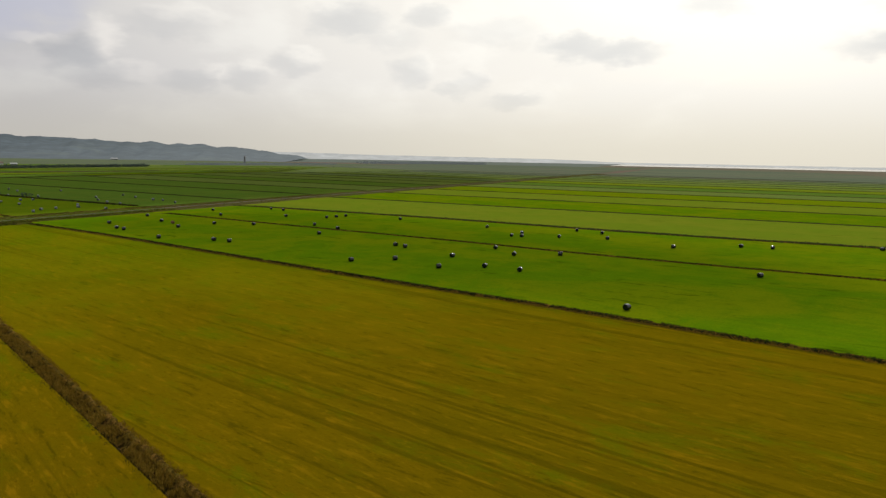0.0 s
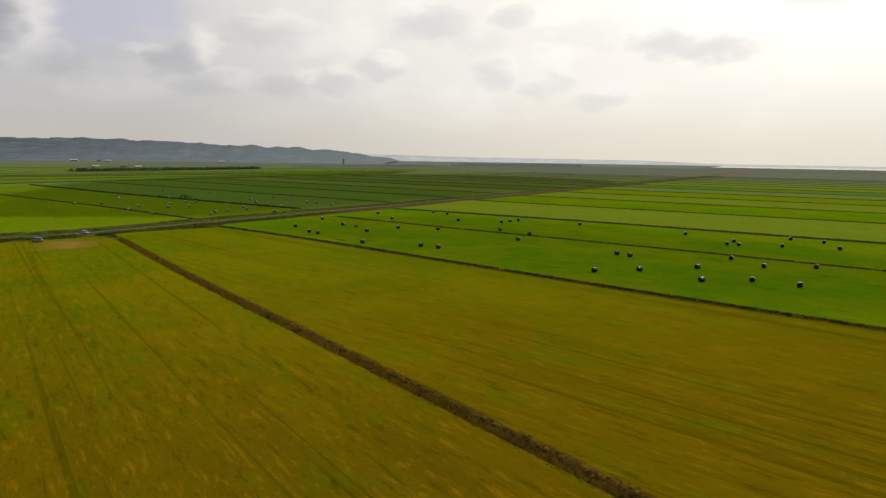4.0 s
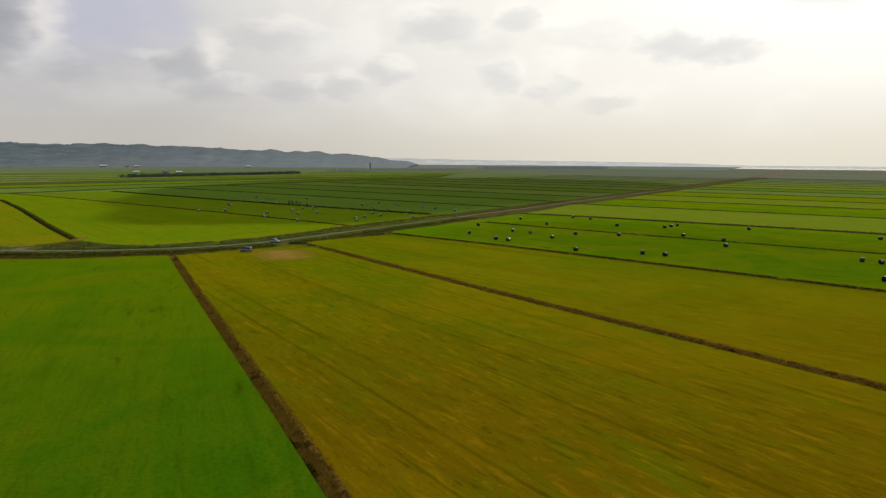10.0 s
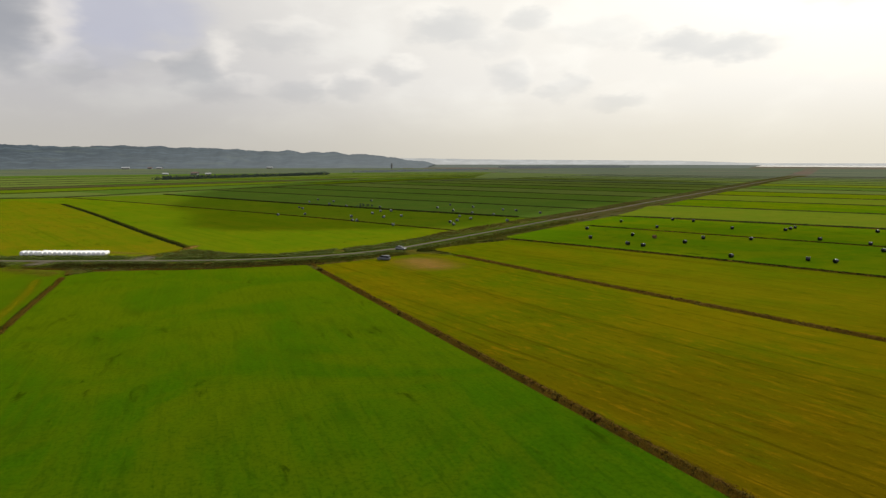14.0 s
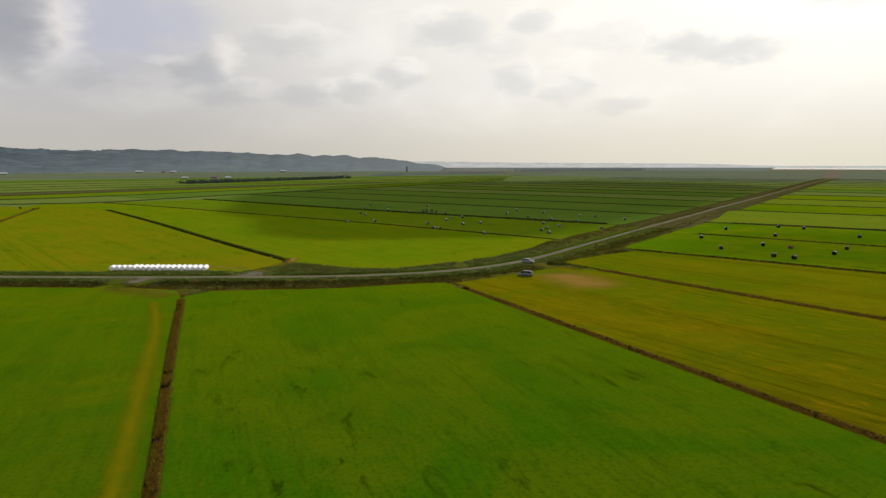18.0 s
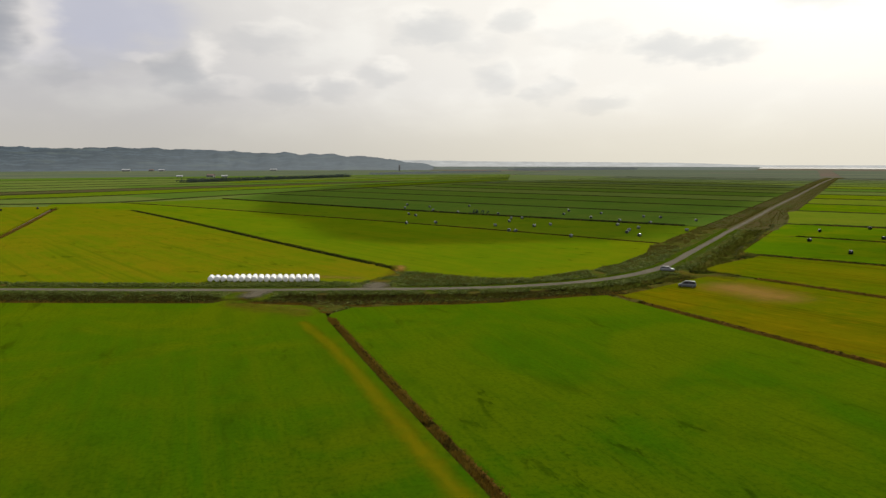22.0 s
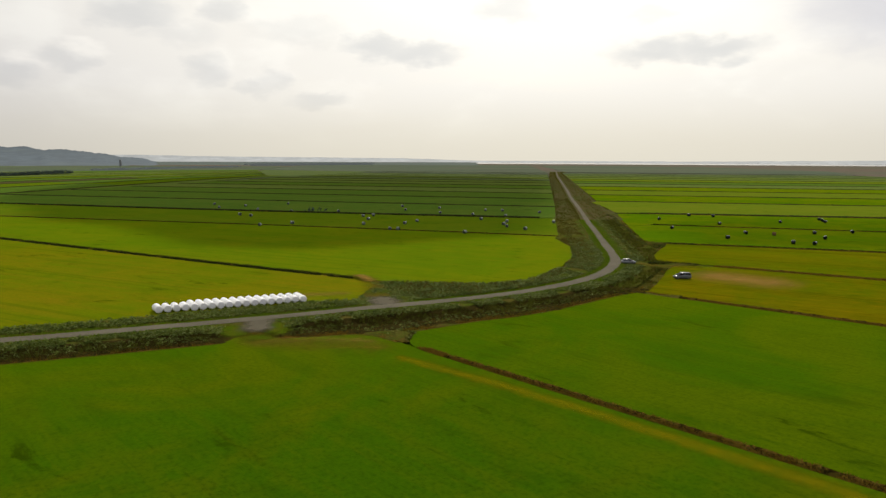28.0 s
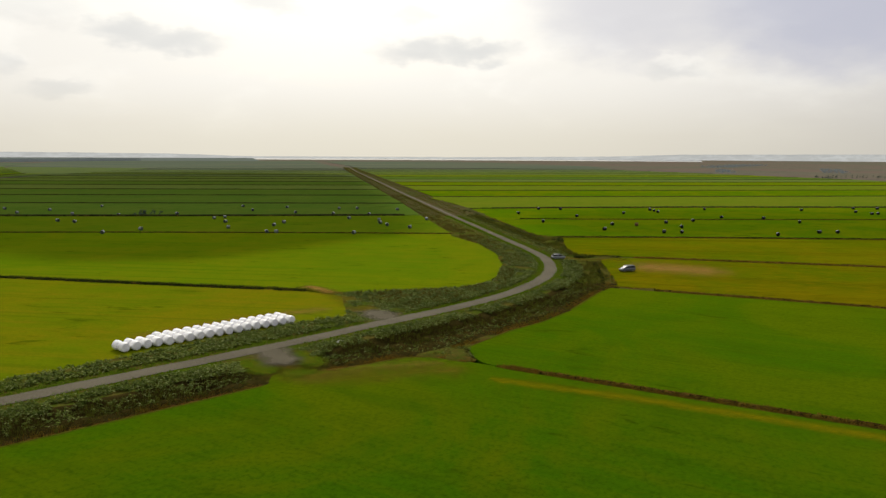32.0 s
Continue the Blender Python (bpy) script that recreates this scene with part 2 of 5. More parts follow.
def hay_stubble(name, green, olive, brown, straw, dark, degrees, turn_from, turn_to):
    """A cut hay meadow: short swath marks along a heading, wheel tracks, green regrowth in patches; it turns from
    olive at one y to brown at another."""
    def build(k, p):
        along = turned(k, p, degrees)

        def stretched(across, down, lift=0.0):
            return k.add("ShaderNodeMapping", "", Vector=along, Location=(lift, lift, 0), Scale=(across, down, 1)).outputs[0]
        wide = k.noise(p, 0.020, 7.0, 0.68, 0.3)
        blot = k.noise(stretched(0.12, 0.05, 2.0), 1.0, 8.0, 0.74, 0.3)
        swath = k.noise(stretched(0.8, 0.14), 1.0, 6.0, 0.74, 0.35)
        dash = k.noise(stretched(2.0, 0.60, 9.0), 1.0, 6.0, 0.76, 0.4)
        track = k.noise(stretched(0.55, 0.0045, 21.0), 1.0, 2.0, 0.5, 0.05)
        lane = k.noise(stretched(0.16, 0.006, 4.0), 1.0, 3.0, 0.5, 0.1)
        speck = k.noise(p, 2.2, 5.0, 0.7)
        c = k.mix(k.range(wide, 0.40, 0.60), green, olive)
        y = k.add("ShaderNodeSeparateXYZ", "", i0=p).outputs[1]
        sway = k.math("MULTIPLY", k.math("SUBTRACT", k.math("ADD", wide, k.math("MULTIPLY", blot, 0.5)), 0.75), 190.0)
        c = k.mix(k.range(k.math("ADD", y, sway), turn_from, turn_to, 0.0, 0.74), c, brown)
        c = k.mix(k.range(blot, 0.50, 0.68, 0.0, 0.5), c, green)
        c = k.mix(k.range(lane, 0.50, 0.66, 0.0, 0.18), c, dark)
        c = k.mix(k.range(swath, 0.53, 0.66, 0.0, 0.5), c, straw)
        c = k.mix(k.range(swath, 0.46, 0.34, 0.0, 0.55), c, dark)
        c = k.mix(k.range(dash, 0.57, 0.70, 0.0, 0.6), c, straw)
        c = k.mix(k.range(dash, 0.44, 0.30, 0.0, 0.5), c, dark)
        c = k.mix(k.range(k.math("ADD", track, k.math("MULTIPLY", dash, 0.10)), 0.645, 0.70, 0.0, 0.40), c, dark)
        c = k.mix(k.range(speck, 0.62, 0.74, 0.0, 0.5), c, straw)
        c = k.mix(k.range(speck, 0.42, 0.28, 0.0, 0.5), c, dark)
        return c, k.math("ADD", dash, k.math("MULTIPLY", speck, 0.5))
    m = material(name, build, 1.0, 0.0, bump=(0.35, 0.12))
    skin = next(n for n in m.node_tree.nodes if n.type == "BSDF_PRINCIPLED")
    skin.inputs["Sheen Weight"].default_value, skin.inputs["Sheen Roughness"].default_value = 0.12, 0.4
    skin.inputs["Sheen Tint"].default_value = (0.75, 0.68, 0.0, 1)
    return m


GREEN = grassland("lush_grass", (0.025, 0.072, 0.001), (0.054, 0.078, 0.0012), (0.011, 0.036, 0.001), -20, 0.30, 0.36, sheen=0.20, blotch=0.55)
GREEN_M = grassland("streaked_grass", (0.022, 0.072, 0.001), (0.050, 0.080, 0.0012), (0.010, 0.036, 0.001), -20, 0.45, 0.34, sheen=0.20, blotch=0.5)
GREEN_B = grassland("bright_grass", (0.054, 0.116, 0.0015), (0.100, 0.130, 0.002), (0.034, 0.080, 0.0015), -48, 0.25, 0.3)
STUBBLE = hay_stubble("cut_meadow", (0.045, 0.076, 0.001), (0.092, 0.080, 0.0012), (0.086, 0.044, 0.0008), (0.180, 0.098, 0.003), (0.018, 0.017, 0.0006), -34, 150.0, 10.0)
STUBBLE_B = hay_stubble("cut_meadow_greener", (0.048, 0.082, 0.001), (0.082, 0.086, 0.0015), (0.088, 0.047, 0.0008), (0.170, 0.098, 0.003), (0.021, 0.019, 0.0006), -43, 185.0, 40.0)
YELLOW = grassland("yellowing_grass", (0.088, 0.120, 0.002), (0.125, 0.118, 0.0025), (0.062, 0.092, 0.002), 320, 0.35, 0.3, ripe=(0.160, 0.108, 0.005))
YGREEN = grassland("yellow_green_grass", (0.074, 0.128, 0.002), (0.106, 0.132, 0.0025), (0.054, 0.100, 0.002), 320, 0.35, 0.3, ripe=(0.125, 0.122, 0.004))
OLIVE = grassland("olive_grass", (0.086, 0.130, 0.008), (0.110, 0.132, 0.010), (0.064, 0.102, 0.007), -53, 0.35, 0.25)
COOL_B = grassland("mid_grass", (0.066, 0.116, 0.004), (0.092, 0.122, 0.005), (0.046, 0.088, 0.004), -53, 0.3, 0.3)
# darker, cooler green, painted so to deepen the cloud shadow on the strips
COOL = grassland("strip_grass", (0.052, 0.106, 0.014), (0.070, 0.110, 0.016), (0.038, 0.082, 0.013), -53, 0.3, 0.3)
# the next two greens are greyed and paled to stand in for haze
HAZE_DULL = grassland("haze_far_grass", (0.078, 0.120, 0.026), (0.102, 0.126, 0.028), (0.060, 0.094, 0.022), -53, 0.35, 0.4)
HAZE_DIM = grassland("haze_dim_grass", (0.072, 0.106, 0.042), (0.092, 0.112, 0.044), (0.056, 0.084, 0.036), -53, 0.35, 0.4)


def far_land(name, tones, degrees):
    """Meadows too far off to be told apart: long strips of unlike greens with dark drains between them; haze is put
    into the tones.
    """
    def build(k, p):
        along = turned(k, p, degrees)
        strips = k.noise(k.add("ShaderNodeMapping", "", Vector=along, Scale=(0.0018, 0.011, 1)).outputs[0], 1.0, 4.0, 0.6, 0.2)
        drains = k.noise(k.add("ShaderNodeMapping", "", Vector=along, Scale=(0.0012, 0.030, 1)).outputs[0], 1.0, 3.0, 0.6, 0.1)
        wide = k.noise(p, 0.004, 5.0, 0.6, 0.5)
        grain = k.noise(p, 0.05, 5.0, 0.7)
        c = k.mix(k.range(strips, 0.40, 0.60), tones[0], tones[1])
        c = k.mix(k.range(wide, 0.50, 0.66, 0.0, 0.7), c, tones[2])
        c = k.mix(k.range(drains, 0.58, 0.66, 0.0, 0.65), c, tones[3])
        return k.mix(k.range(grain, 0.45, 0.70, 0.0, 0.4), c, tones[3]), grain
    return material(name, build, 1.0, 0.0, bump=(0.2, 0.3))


# haze mixed into the far land's own tones
HAZY_B = far_land("haze_grey_green_land", ((0.080, 0.102, 0.072), (0.102, 0.118, 0.076), (0.104, 0.100, 0.080), (0.056, 0.072, 0.056)), 32)
HAZY = far_land("haze_pale_land", ((0.078, 0.104, 0.066), (0.104, 0.122, 0.064), (0.088, 0.094, 0.066), (0.050, 0.068, 0.052)), 20)


def marsh_colour(k, p):
    wide = k.noise(p, 0.0022, 5.0, 0.6, 0.8)
    mid = k.noise(p, 0.02, 5.0, 0.65)
    grain = k.noise(p, 0.6, 5.0, 0.7)
    # browns lightened and greyed, putting haze into the marsh colour
    c = k.mix(k.range(wide, 0.36, 0.64), (0.132, 0.100, 0.082), (0.108, 0.110, 0.078))
    c = k.mix(k.range(mid, 0.5, 0.72), c, (0.078, 0.080, 0.062))
    c = k.mix(k.range(grain, 0.35, 0.7, 0, 0.5), c, (0.086, 0.076, 0.056))
    return c, grain


MARSH = material("marsh_reeds", marsh_colour, 1.0, 0.0, bump=(0.6, 0.4))


def bank_colour(k, p):
    mid = k.noise(p, 0.35, 5.0, 0.65)
    fine = k.noise(p, 2.5, 5.0, 0.7)
    c = k.mix(k.range(mid, 0.4, 0.62), (0.100, 0.076, 0.012), (0.150, 0.082, 0.018))
    c = k.mix(k.range(k.noise(p, 1.1, 5.0, 0.7), 0.44, 0.60), c, (0.030, 0.020, 0.004))
    c = k.mix(k.range(fine, 0.45, 0.65), c, (0.020, 0.015, 0.003))
    return c, fine


# dark colour of the mounds that stand in for far ditches' shaded trenches
SHADE_MOUND = material("shade_mound", lambda k, p: (k.mix(k.range(k.noise(p, 0.4, 5.0, 0.7), 0.4, 0.65), (0.026, 0.034, 0.009), (0.040, 0.036, 0.013)), k.noise(p, 2.0, 4.0)), 1.0, 0.0, bump=(0.8, 0.2))
BANK = material("weedy_bank", bank_colour, 1.0, 0.0, bump=(1.0, 0.3))


def verge_colour(k, p):
    mid = k.noise(p, 0.22, 5.0, 0.65)
    fine = k.noise(p, 2.0, 5.0, 0.7)
    c = k.mix(k.range(mid, 0.38, 0.6), (0.052, 0.080, 0.007), (0.084, 0.068, 0.016))
    c = k.mix(k.range(fine, 0.35, 0.7, 0, 0.7), c, (0.036, 0.040, 0.006))
    return c, fine


def dry_colour(k, p):
    mid = k.noise(p, 0.06, 5.0, 0.65)
    fine = k.noise(p, 0.9, 5.0, 0.7)
    c = k.mix(k.range(mid, 0.4, 0.62), (0.074, 0.060, 0.024), (0.056, 0.070, 0.017))
    return k.mix(k.range(fine, 0.4, 0.7, 0, 0.6), c, (0.064, 0.052, 0.028)), fine


DRYVERGE = material("dry_verge", dry_colour, 1.0, 0.0, bump=(0.6, 0.2))
VERGE = material("verge_turf", verge_colour, 1.0, 0.0, bump=(0.8, 0.12))


def gravel_colour(k, p):
    wide = k.noise(p, 0.12, 4.0, 0.6)
    fine = k.noise(p, 5.0, 6.0, 0.75)
    stones = k.add("ShaderNodeTexVoronoi", "", Vector=p, Scale=9.0).outputs[0]
    c = k.mix(k.range(wide, 0.35, 0.65), (0.098, 0.088, 0.062), (0.072, 0.064, 0.044))
    c = k.mix(k.range(fine, 0.35, 0.7), c, (0.122, 0.110, 0.082))
    c = k.mix(k.range(stones, 0.0, 0.25, 0.5, 0.0), c, (0.12, 0.11, 0.09))
    return c, fine


GRAVEL = material("gravel", gravel_colour, 1.0, 0.03, bump=(0.6, 0.04))


def dirt_colour(k, p):
    wide = k.noise(p, 0.25, 5.0, 0.65)
    fine = k.noise(p, 3.0, 5.0, 0.7)
    c = k.mix(k.range(wide, 0.35, 0.62), (0.150, 0.104, 0.010), (0.100, 0.102, 0.004))
    return k.mix(k.range(fine, 0.4, 0.7, 0, 0.5), c, (0.075, 0.052, 0.016)), fine


def leaf_material(name, tones, rough=0.6, spec=0.3):
    """Foliage whose pieces differ from one to the next."""
    def build(k, p):
        r = k.add("ShaderNodeNewGeometry").outputs["Random Per Island"]
        ramp = k.add("ShaderNodeValToRGB", "", Fac=r)
        e = ramp.color_ramp.elements
        e[0].position, e[0].color = 0.0, (*tones[0], 1)
        e[1].position, e[1].color = 1.0, (*tones[-1], 1)
        for n, t in enumerate(tones[1:-1]):
            e.new((n + 1) / (len(tones) - 1)).color = (*t, 1)
        return k.mix(k.range(k.noise(p, 0.15, 4.0), 0.35, 0.65, 0, 0.45), ramp.outputs[0], tones[0])
    m = material(name, build, rough, spec)
    tree = m.node_tree
    skin = next(n for n in tree.nodes if n.type == "BSDF_PRINCIPLED")
    out = next(n for n in tree.nodes if n.type == "OUTPUT_MATERIAL")
    glow, both = tree.nodes.new("ShaderNodeBsdfTranslucent"), tree.nodes.new("ShaderNodeMixShader")
    tree.links.new(skin.inputs["Base Color"].links[0].from_socket, glow.inputs[0])
    both.inputs[0].default_value = 0.28
    tree.links.new(skin.outputs[0], both.inputs[1])
    tree.links.new(glow.outputs[0], both.inputs[2])
    tree.links.new(both.outputs[0], out.inputs[0])
    return m


REED = leaf_material("dry_reeds", [(0.110, 0.064, 0.008), (0.210, 0.128, 0.018), (0.140, 0.104, 0.010), (0.300, 0.190, 0.035)], 1.0, 0.0)
HEDGE = leaf_material("dark_hedge", [(0.016, 0.024, 0.006), (0.028, 0.036, 0.009), (0.022, 0.028, 0.008)], 0.9, 0.04)
WEED = leaf_material("green_weeds", [(0.046, 0.062, 0.007), (0.094, 0.112, 0.012), (0.120, 0.118, 0.018), (0.066, 0.080, 0.012)], 1.0, 0.0)
# the palest leaf tone stands in for bright glints on the leaves
BROAD = leaf_material("broad_leaves", [(0.036, 0.060, 0.008), (0.108, 0.142, 0.020), (0.056, 0.082, 0.010), (0.130, 0.165, 0.026), (0.260, 0.290, 0.110)], 0.85, 0.03)
PURPLE = leaf_material("brown_weeds", [(0.070, 0.056, 0.012), (0.125, 0.096, 0.020), (0.096, 0.100, 0.014), (0.165, 0.128, 0.034)], 1.0, 0.0)
# brown weeds once more, darkened to stand in for shade in the drain
SHADE_BROWN = leaf_material("shade_brown_weeds", [(0.024, 0.018, 0.005), (0.052, 0.038, 0.009), (0.040, 0.042, 0.008), (0.082, 0.060, 0.016)], 1.0, 0.0)
TURFBLADE = leaf_material("turf_blades", [(0.070, 0.150, 0.006), (0.110, 0.180, 0.008), (0.150, 0.180, 0.012)], 0.9, 0.04)
# tree greens lightened and greyed, with haze put into the colour
NEEDLES = leaf_material("hazy_far_trees", [(0.046, 0.066, 0.056), (0.064, 0.084, 0.066), (0.054, 0.074, 0.064)], 0.9, 0.04)


def plain(name, colour, rough, spec=0.5, metal=0.0, amount=0.25, scale=3.0):
    def build(k, p):
        n = k.noise(p, scale, 5.0, 0.6)
        return k.mix(k.range(n, 0.35, 0.7, 0, amount), colour, tuple(c * 0.55 for c in colour)), n
    return material(name, build, rough, spec, metal, bump=(0.15, 0.02))


# ------------------------------------------------------------------ building helpers


def mesh_object(name, verts, faces, mat, parent=None, smooth=False):
    me = bpy.data.meshes.new(name)
    verts = np.asarray(verts, np.float32)
    me.from_pydata(verts.tolist(), [], faces if isinstance(faces, list) else faces.tolist())
    me.materials.append(mat)
    if smooth:
        me.polygons.foreach_set("use_smooth", [True] * len(me.polygons))
    me.update()
    ob = new(name, me)
    ob.parent = parent
    return ob


def fast_mesh(name, verts, faces, mat, parent=None):
    """From arrays: verts (n, 3), faces (m, 3) or (m, 4)."""
    me = bpy.data.meshes.new(name)
    n, m, c = len(verts), len(faces), faces.shape[1]
    me.vertices.add(n)
    me.vertices.foreach_set("co", np.asarray(verts, np.float32).ravel())
    me.loops.add(m * c)
    me.loops.foreach_set("vertex_index", np.asarray(faces, np.int32).ravel())
    me.polygons.add(m)
    me.polygons.foreach_set("loop_start", np.arange(0, m * c, c, dtype=np.int32))
    me.materials.append(mat)
    me.update(calc_edges=True)
    ob = new(name, me)
    ob.parent = parent
    return ob


def part(name, bm, mat, parent, label=""):
    me = bpy.data.meshes.new(name)
    bm.to_mesh(me)
    bm.free()
    me.materials.append(mat)
    ob = new(name, me)
    ob.parent = parent
    if label:
        ob["label"] = label
    return ob


def dense(line, step):
    """A polyline with points at even steps, rounded at its corners."""
    p = np.array(line, float)
    for _ in range(3 if len(p) > 2 else 0):
        q = [p[0]]
        for a, b in zip(p[:-1], p[1:]):
            q += [a * 0.75 + b * 0.25, a * 0.25 + b * 0.75]
        p = np.array(q[:1] + q[1:] + [p[-1]])
    seg = np.hypot(*np.diff(p, axis=0).T)
    s = np.r_[0, np.cumsum(seg)]
    t = np.linspace(0, s[-1], max(2, int(s[-1] / step) + 1))
    return np.stack([np.interp(t, s, p[:, 0]), np.interp(t, s, p[:, 1])], 1), t


def normals(p):
    d = np.gradient(p, axis=0)
    d /= np.hypot(d[:, 0], d[:, 1])[:, None] + 1e-9
    return np.stack([-d[:, 1], d[:, 0]], 1)     # to the left of the line


def shifted(line, off, step=6.0):
    p, _ = dense(line, step)
    return p + normals(p) * off


rng = np.random.default_rng(5)


def wavy(n, length, size):
    """Smooth random offsets for n points, changing over about `length` points."""
    knots = rng.normal(0, size, int(n / length) + 4)
    return np.interp(np.linspace(0, len(knots) - 1.01, n), np.arange(len(knots)), knots)


def inside(points, poly):
    x, y = points[:, 0], points[:, 1]
    hit = np.zeros(len(points), bool)
    px, py = np.array(poly, float).T
    j = len(px) - 1
    for i in range(len(px)):
        cross = ((py[i] > y) != (py[j] > y)) & (x < (px[j] - px[i]) * (y - py[i]) / (py[j] - py[i] + 1e-12) + px[i])
        hit ^= cross
        j = i
    return hit


FLOOR = -0.9        # the level of the peat below the field tops
FIELDS = []


def field(outline, mat, label, name="field", top=0.0):
    """A slab of turf that stands above the ditches."""
    pts = [tuple(p) for p in np.asarray(outline, float)]
    area = sum(a[0] * b[1] - b[0] * a[1] for a, b in zip(pts, pts[1:] + pts[:1]))
    if area < 0:
        pts = pts[::-1]
    bm = bmesh.new()
    up = [bm.verts.new((x, y, top)) for x, y in pts]
    dn = [bm.verts.new((x, y, FLOOR - 0.05)) for x, y in pts]
    bm.faces.new(up)
    for i in range(len(pts)):
        j = (i + 1) % len(pts)
        bm.faces.new((up[i], dn[i], dn[j], up[j]))
    bmesh.ops.triangulate(bm, faces=[f for f in bm.faces if len(f.verts) > 4])
    ob = part(name, bm, mat, None)
    FIELDS.append(pts)
    return tagged(ob, label, "field", kind="structure")


def between(a, b, wa=1.2, wb=1.2, start=(), end=()):
    """Outline between two ditch lines that run the same way, b to the left of a."""
    return np.concatenate([shifted(a, wa), np.array(end, float).reshape(-1, 2), shifted(b, -wb)[::-1], np.array(start, float).reshape(-1, 2)])


def blades(name, at, height, width, count, mat, parent=None, lean=0.45, spread=0.25):
    """Tufts of pointed blades at (n, 3) places; height per tuft."""
    n = len(at)
    if not n:
        return None
    a = rng.uniform(0, 2 * np.pi, (n, count))
    h = height[:, None] * rng.uniform(0.55, 1.1, (n, count))
    out = rng.uniform(0.1, 1.0, (n, count)) * lean * h
    base = at[:, None, :] + np.stack([np.cos(a) * spread, np.sin(a) * spread, 0 * a - 0.05], -1) * rng.uniform(0.1, 1, (n, count, 1))
    side = np.stack([-np.sin(a), np.cos(a), 0 * a], -1) * (np.asarray(width).reshape(-1, 1, 1) * 0.5)
    tip = base + np.stack([np.cos(a) * out, np.sin(a) * out, h], -1)
    v = np.stack([base - side, base + side, tip], 2).reshape(-1, 3)
    return fast_mesh(name, v, np.arange(len(v)).reshape(-1, 3), mat, parent)


def leaves(name, at, height, size, count, mat, parent=None, spread=0.45):
    """Plants of broad, tilted leaves at (n, 3) places."""
    n = len(at)
    if not n:
        return None
    a = rng.uniform(0, 2 * np.pi, (n, count))
    r = rng.uniform(0.05, 1, (n, count)) * spread
    z = height[:, None] * (1.0 - 0.55 * (r / spread) ** 2) * rng.uniform(0.6, 1.1, (n, count))
    c = at[:, None, :] + np.stack([np.cos(a) * r, np.sin(a) * r, z], -1)
    s = size * rng.uniform(0.6, 1.25, (n, count, 1))
    tilt = rng.uniform(-0.1, 0.75, (n, count, 1))
    u = np.stack([np.cos(a), np.sin(a), 0 * a], -1)
    w = np.stack([-np.sin(a), np.cos(a), 0 * a], -1)
    down = np.array([0, 0, 1.0])
    fwd = u * np.cos(tilt) - down * np.sin(tilt)
    v = np.stack([c - fwd * s * 0.5, c + w * s * 0.45 + fwd * s * 0.05, c + fwd * s * 0.6, c - w * s * 0.45 + fwd * s * 0.05], 2).reshape(-1, 3)
    return fast_mesh(name, v, np.arange(len(v)).reshape(-1, 4), mat, parent)


# ------------------------------------------------------------------ plan: ditches and road
L2 = [(-86.6, 164.4), (-79, 143), (-71, 121), (-59, 89), (-40, 38), (-10, -42), (34, -160)]
L1 = [(-26.2, 188.5), (-14.4, 164), (-1.8, 138), (11.9, 110), (30.3, 72.5), (49.5, 33), (86, -45), (139, -160)]
R1 = [(17, 210), (54.5, 154.8), (81.5, 116.2), (98.5, 92.8), (112, 74), (129, 50), (144, 29), (200, -50), (278, -160)]
R2 = [(39.5, 254.5), (79, 219), (131, 167), (184, 114), (212, 88), (237, 62), (257, 42), (340, -45), (450, -160)]
R3 = [(81.5, 309.5), (143, 255), (214, 196), (244, 168), (279, 139), (316, 112), (460, 0), (665, -160)]
R4 = [(116, 361), (220, 288), (269, 246), (326, 203), (375, 172), (600, 20), (866, -160)]
NW = [(-79, 230), (-99, 256), (-126, 292), (-190, 380), (-255, 464)]
W1 = [(17.5, 288), (-59, 358), (-153, 434), (-227, 495), (-300, 548)]
W2 = [(52, 358), (-20, 412), (-110, 485), (-240, 600)]
ROAD = [(-420, 200), (-200, 197.5), (-157, 196.5), (-142, 195.5), (-106, 195), (-86, 196), (-69, 196), (-51, 198), (-34, 203), (-19, 211),
        (-5, 224), (5, 238), (15, 255), (38, 292), (68, 341.5), (96, 385.5), (137, 452), (157, 485), (237, 611), (330, 760), (401, 873), (470, 985), (694, 1335)]
AHEAD, ACROSS = np.array((0.529, 0.8486)), np.array((0.8486, -0.529))   # along and to the right of the far road


def road_at(d):
    """A point on the straight road, d metres past (38, 292)."""
    return np.array((38.0, 292.0)) + AHEAD * d


# the sheet of peat and marsh that reaches the horizon
rings, ring_v, ring_f = [0, 400, 900, 1600, 2600, 3600, 4950], [], []
SEG = 96
for r in rings:
    for s in range(SEG):
        a = 2 * math.pi * s / SEG
        ring_v.append((math.sin(a) * r, 300 + math.cos(a) * r, FLOOR - (0.4 if r > 3000 else 0)))
for q in range(len(rings) - 1):
    for s in range(SEG):
        s2 = (s + 1) % SEG
        ring_f.append((q * SEG + s, (q + 1) * SEG + s, (q + 1) * SEG + s2, q * SEG + s2))
tagged(mesh_object("ground", ring_v, [f[::-1] for f in ring_f], MARSH), "flat brownish marsh and peat land reaching the horizon", "ground", kind="structure")

# fields south of the road
field(np.concatenate([[(-420, 185), (-250, 183), (-144, 181), (-127, 180.5), (-115, 180.2), (-112.8, 183), (-109, 183.5), (-107, 180.4), (-100, 178.8), (-95, 178.3), (-91.8, 176.4), (-90.2, 173), (-88.7, 169.4), (-87.8, 167)], shifted(L2, -0.8),
                      [(-420, -160)]]), GREEN, "lush green mown meadow beside a brown ditch")
